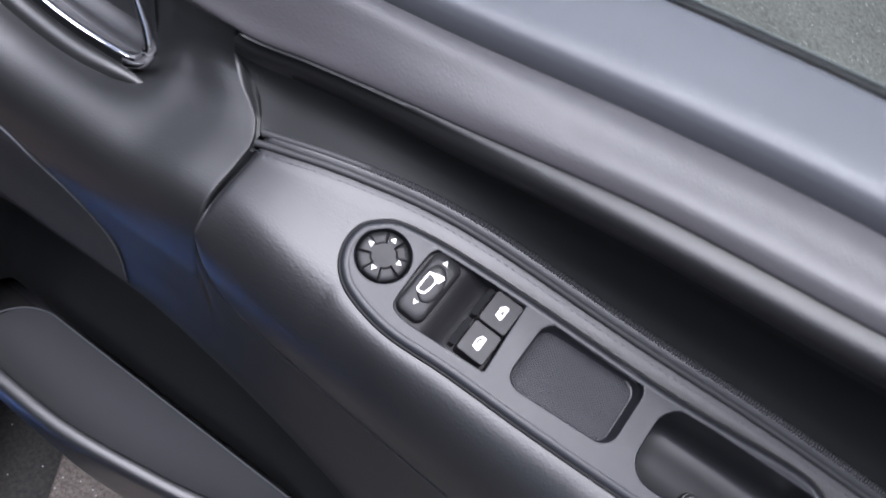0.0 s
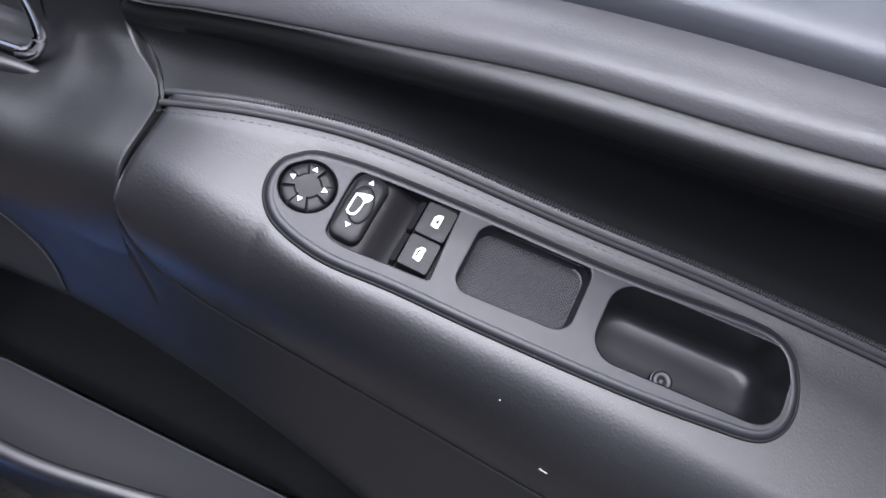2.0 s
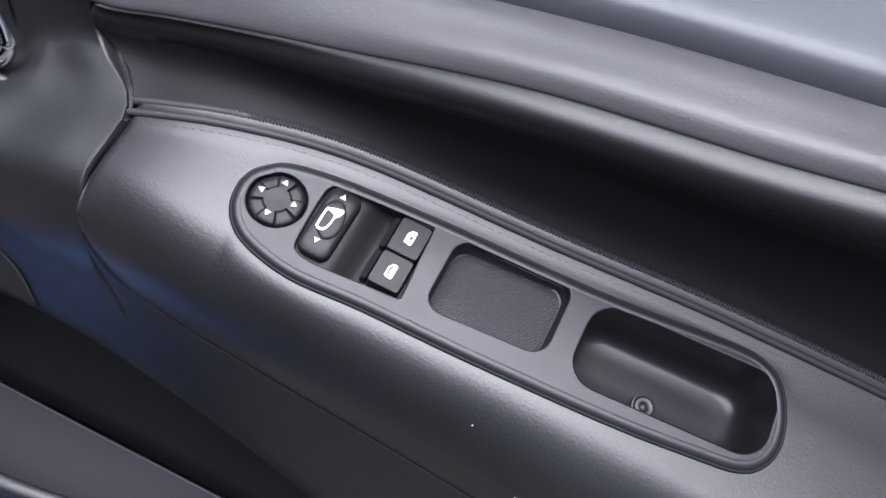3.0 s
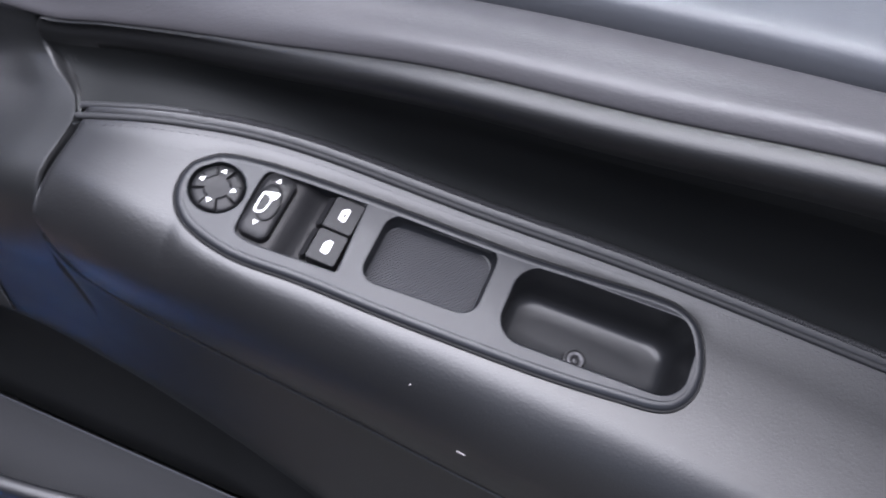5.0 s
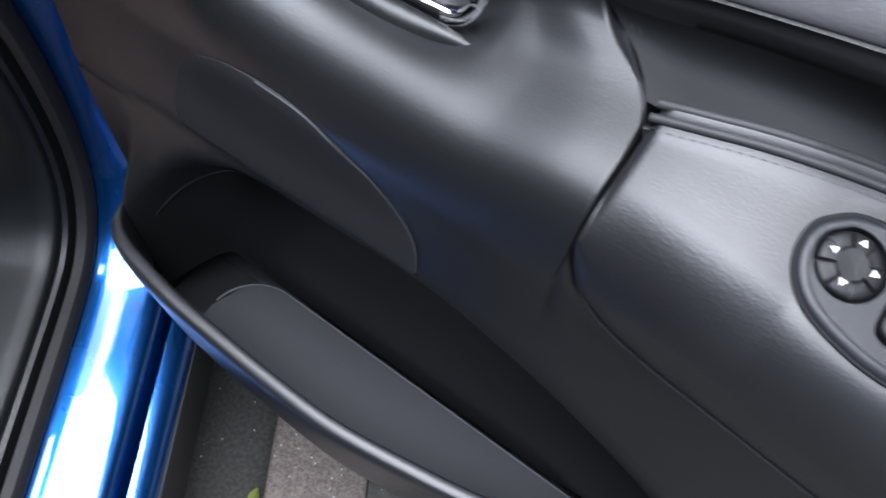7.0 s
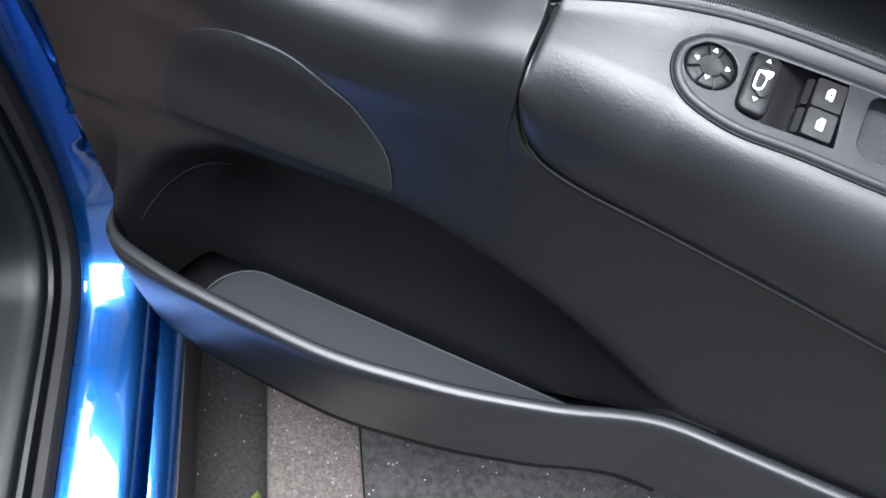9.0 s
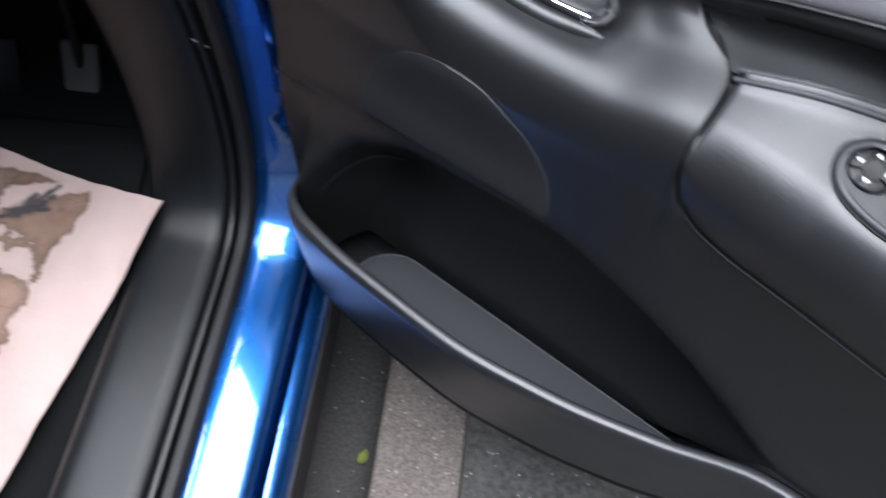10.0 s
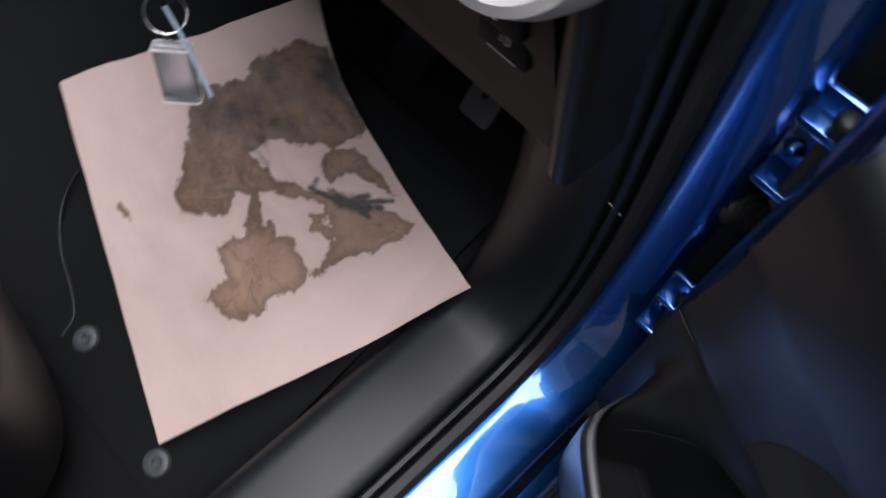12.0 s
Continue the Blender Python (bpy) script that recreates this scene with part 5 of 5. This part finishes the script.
def tag_ring(l, z1):
    return [(l, -0.0618 - 0.5 * (0.835 - z) - d, z) for z, d in ((0.8155, 0.0), (z1, 0.0), (z1, 0.002), (0.8155, 0.002))]


part("yellow_tag", loft("yellow_tag", [tag_ring(-0.3968, 0.8250), tag_ring(-0.3890, 0.8262), tag_ring(-0.3815, 0.8215), tag_ring(-0.3762, 0.8178)]), YELLOW, keys, "yellow five-sided tag")
KD = Vector((0.45, -0.2, 0.4)).normalized()
K1 = KD.cross(Vector((0, 0, 1))).normalized()
K2 = KD.cross(K1)
for turn_ in (0.0, 0.22):
    ks = (K2 + turn_ * KD).normalized()
    part("ring", tube("ring", [Vector((-0.3885, -0.083, 0.7835)) + 0.0132 * (math.cos(a) * K1 + math.sin(a) * ks) for a in (2 * math.pi * i / 28 for i in range(28))], 0.0007, 8, True), CHROME, keys, "steel split ring")
acr, an, al, ap = mat("clear_acrylic")
ap.inputs["Base Color"].default_value = (0.86, 0.86, 0.92, 1)
ap.inputs["Roughness"].default_value = 0.10
ap.inputs["Transmission Weight"].default_value = 0.72
ap.inputs["IOR"].default_value = 1.45
FT, FB = Vector((-0.3875, -0.087, 0.7665)), Vector((-0.379, -0.098, 0.7015))
fd = (FB - FT)
fm = Matrix.Translation(FT) @ fd.to_track_quat("-Z", "Y").to_matrix().to_4x4() @ Matrix.Rotation(radians(8), 4, "Z")
part("fob", box_mesh("fob", (-0.0130, -0.005, -0.058), (0.0130, 0.005, -0.006), 0.003), acr, keys, "clear plastic fob", fm)
# white beads paint the bright reflections along the clear plastic's edges
for z in (-0.0095, -0.0550):
    part("fob_edge_glint", tube("fob_edge_glint", [(x, y, z) for x, y in rounded(-0.0123, -0.0046, 0.0123, 0.0046, 0.002, 3)], 0.0011, 6, True), WHITE, keys, "white bead for the reflection on the clear fob's rim", fm)
part("fob_facet_glint", tube("fob_facet_glint", [(-0.0122, -0.0052, -0.036), (0.0040, -0.0052, -0.049), (-0.0100, -0.0052, -0.0545)], 0.0008, 6, True), WHITE, keys, "white bead for the reflection on the clear fob's facet", fm)
for x in (-0.0125, 0.0125):
    part("fob_edge_glint", tube("fob_edge_glint", [(x, -0.0048, -0.0095), (x, -0.0050, -0.030), (x, -0.0048, -0.0550)], 0.0006, 6), WHITE, keys, "white bead for the reflection on the clear fob's edge", fm)
part("fob_lug", tube("fob_lug", [(0.003 * math.cos(a), 0, -0.003 + 0.004 * math.sin(a)) for a in (2 * math.pi * i / 14 for i in range(14))], 0.001, 6, True), CHROME, keys, "small steel link", fm)
part("fob_card", strip("fob_card", refine([(-0.391, -0.081, 0.7865), (-0.369, -0.084, 0.7690), (-0.345, -0.089, 0.7440)], 4), 0.0013, 0.0005, Vector((0.25, 0.9, 0.35))), CARDBLUE, keys, "pale blue plastic card")

# =====================================================================
# OUTSIDE
# =====================================================================
def ground_mat(name, c0, c1, grain, depth, chips=0.0):
    m, n, l, p = mat(name)
    co = n.new("ShaderNodeTexCoord")
    t1 = n.new("ShaderNodeTexNoise")
    t1.inputs["Scale"].default_value = grain
    t1.inputs["Detail"].default_value = 8.0
    t1.inputs["Roughness"].default_value = 0.7
    l.new(co.outputs["Object"], t1.inputs["Vector"])
    t2 = n.new("ShaderNodeTexNoise")
    t2.inputs["Scale"].default_value = 6.0
    t2.inputs["Detail"].default_value = 5.0
    l.new(co.outputs["Object"], t2.inputs["Vector"])
    mul = n.new("ShaderNodeMath")
    mul.operation = "ADD"
    steep = n.new("ShaderNodeMapRange")
    steep.inputs["From Min"].default_value = 0.36
    steep.inputs["From Max"].default_value = 0.64
    l.new(t1.outputs["Fac"], steep.inputs["Value"])
    l.new(steep.outputs["Result"], mul.inputs[0])
    l.new(t2.outputs["Fac"], mul.inputs[1])
    r = n.new("ShaderNodeValToRGB")
    r.color_ramp.elements[0].position = 0.22
    r.color_ramp.elements[0].color = (*c0, 1)
    r.color_ramp.elements[1].position = 0.80
    r.color_ramp.elements[1].color = (*c1, 1)
    hf = n.new("ShaderNodeMath")
    hf.operation = "MULTIPLY"
    hf.inputs[1].default_value = 0.5
    l.new(mul.outputs[0], hf.inputs[0])
    l.new(hf.outputs[0], r.inputs["Fac"])
    vor = n.new("ShaderNodeTexVoronoi")
    vor.inputs["Scale"].default_value = 170.0
    l.new(co.outputs["Object"], vor.inputs["Vector"])
    gt = n.new("ShaderNodeMath")
    gt.operation = "LESS_THAN"
    gt.inputs[1].default_value = 0.22
    l.new(vor.outputs["Distance"], gt.inputs[0])
    sep = n.new("ShaderNodeSeparateColor")
    l.new(vor.outputs["Color"], sep.inputs[0])
    g2 = n.new("ShaderNodeMath")
    g2.operation = "GREATER_THAN"
    g2.inputs[1].default_value = 1.0 - chips
    l.new(sep.outputs[0], g2.inputs[0])
    an_ = n.new("ShaderNodeMath")
    an_.operation = "MULTIPLY"
    l.new(gt.outputs[0], an_.inputs[0])
    l.new(g2.outputs[0], an_.inputs[1])
    mx = n.new("ShaderNodeMix")
    mx.data_type = "RGBA"
    mx.inputs["B"].default_value = (0.42, 0.41, 0.40, 1)
    l.new(an_.outputs[0], mx.inputs["Factor"])
    l.new(r.outputs["Color"], mx.inputs["A"])
    l.new(mx.outputs["Result"], p.inputs["Base Color"])
    p.inputs["Roughness"].default_value = 0.85
    b_ = n.new("ShaderNodeBump")
    b_.inputs["Strength"].default_value = depth
    b_.inputs["Distance"].default_value = 0.004
    l.new(t1.outputs["Fac"], b_.inputs["Height"])
    l.new(b_.outputs[0], p.inputs["Normal"])
    return m


ASPHALT = ground_mat("road_asphalt", (0.020, 0.0195, 0.0185), (0.062, 0.060, 0.056), 160.0, 0.8, 0.03)
PAVING = ground_mat("pavement_asphalt", (0.024, 0.0235, 0.0215), (0.082, 0.080, 0.074), 90.0, 0.8, 0.08)
KERB = ground_mat("granite_kerb", (0.070, 0.058, 0.051), (0.22, 0.19, 0.17), 230.0, 0.7, 0.16)


MORTAR = ground_mat("pale_mortar", (0.30, 0.29, 0.27), (0.48, 0.46, 0.43), 120.0, 0.5)
SLAB = ground_mat("dark_paving", (0.035, 0.034, 0.032), (0.11, 0.105, 0.098), 90.0, 0.8, 0.04)


def sheet(name, l0, l1, a0, a1, z, n=2, rough=0.0):
    return loft(name, [[(l, a, z) for l in span(l0, l1, n)] + [(l, a, z - 0.3) for l in span(l1, l0, n)] for a in span(a0, a1, n)])


tagged(part("road", sheet("road", -400, 0.075, -400, 400, 0.0), ASPHALT, None, "", CAR), "worn dark grey asphalt road", "road", "", "structure")
tagged(part("pavement", sheet("pavement", 0.212, 400, -400, 400, 0.076), PAVING, None, "", CAR), "grey asphalt pavement", "pavement", "", "structure")
pave = bpy.data.objects["pavement"]
part("mortar", box_mesh("mortar", (1.70, 0.10, 0.05), (2.70, 1.12, 0.079)), MORTAR, pave, "pale mortar bed")
slab = None
for i in range(4):
    for k in range(5):
        ob = part("paving_slab", box_mesh("paving_slab", (-0.118, -0.096, -0.02), (0.118, 0.096, 0.006), 0.005), SLAB, pave) if slab is None else new("paving_slab", slab.data)
        slab = slab or ob
        ob.parent = pave
        ob.matrix_basis = Matrix.Translation((1.83 + 0.25 * i, 0.205 + 0.205 * k + 0.03 * (i % 2), 0.079 + 0.001 * ((i + k) % 3)))
kerb = tagged(empty("kerb", "", "kerb", CAR), "pale granite kerb stones beside the car", "kerb", "", "structure")
stone = None
for i in range(-4, 6):
    me = stone.data if stone else box_mesh("kerb_stone", (0.082, 0.0, -0.25), (0.2105, 0.906, 0.08), 0.008, 3)
    if stone is None:
        stone = part("kerb_stone", me, KERB, kerb, "", Matrix.Translation((0, i * 0.914 - 0.35, 0)))
    else:
        ob = new("kerb_stone", me)
        ob.parent = kerb
        ob.matrix_basis = Matrix.Translation((0, i * 0.914 - 0.35, 0.001 * (i % 2)))

# unseen plain walls added on both street sides to block low sky light
SKY_WALL = ground_mat("grey_render", (0.11, 0.105, 0.10), (0.20, 0.19, 0.18), 40.0, 0.3)
for name, l0, l1 in (("wall_street", 3.9, 4.2), ("wall_opposite", -9.3, -9.0)):
    tagged(part(name, box_mesh(name, (l0, -16.0, 0.0), (l1, 16.0, 6.2), 0.02), SKY_WALL, None, "", CAR), "unseen plain grey rendered wall, added along the street to block low sky light", "wall", "", "structure")

# gutter litter: a small leaf
leaf_m = plastic("dry_leaf", (0.16, 0.19, 0.04), 0.7, 300.0, 0.3)
lf = part("leaf", loft("leaf", [[(x, w * s, 0.002 + 0.004 * abs(s) + c) for s in (-1, 0, 1)] + [(x, w * s, 0.001 + 0.004 * abs(s) + c) for s in (1, 0, -1)] for x, w, c in ((-0.012, 0.0005, 0.004), (-0.006, 0.006, 0.001), (0.002, 0.008, 0.0), (0.009, 0.005, 0.002), (0.014, 0.0005, 0.006))]), leaf_m, None, "", CAR @ pose(0.058, -0.114, 0.001, 0, 0, 70))
tagged(lf, "small yellow-green fallen leaf in the gutter", "leaf")
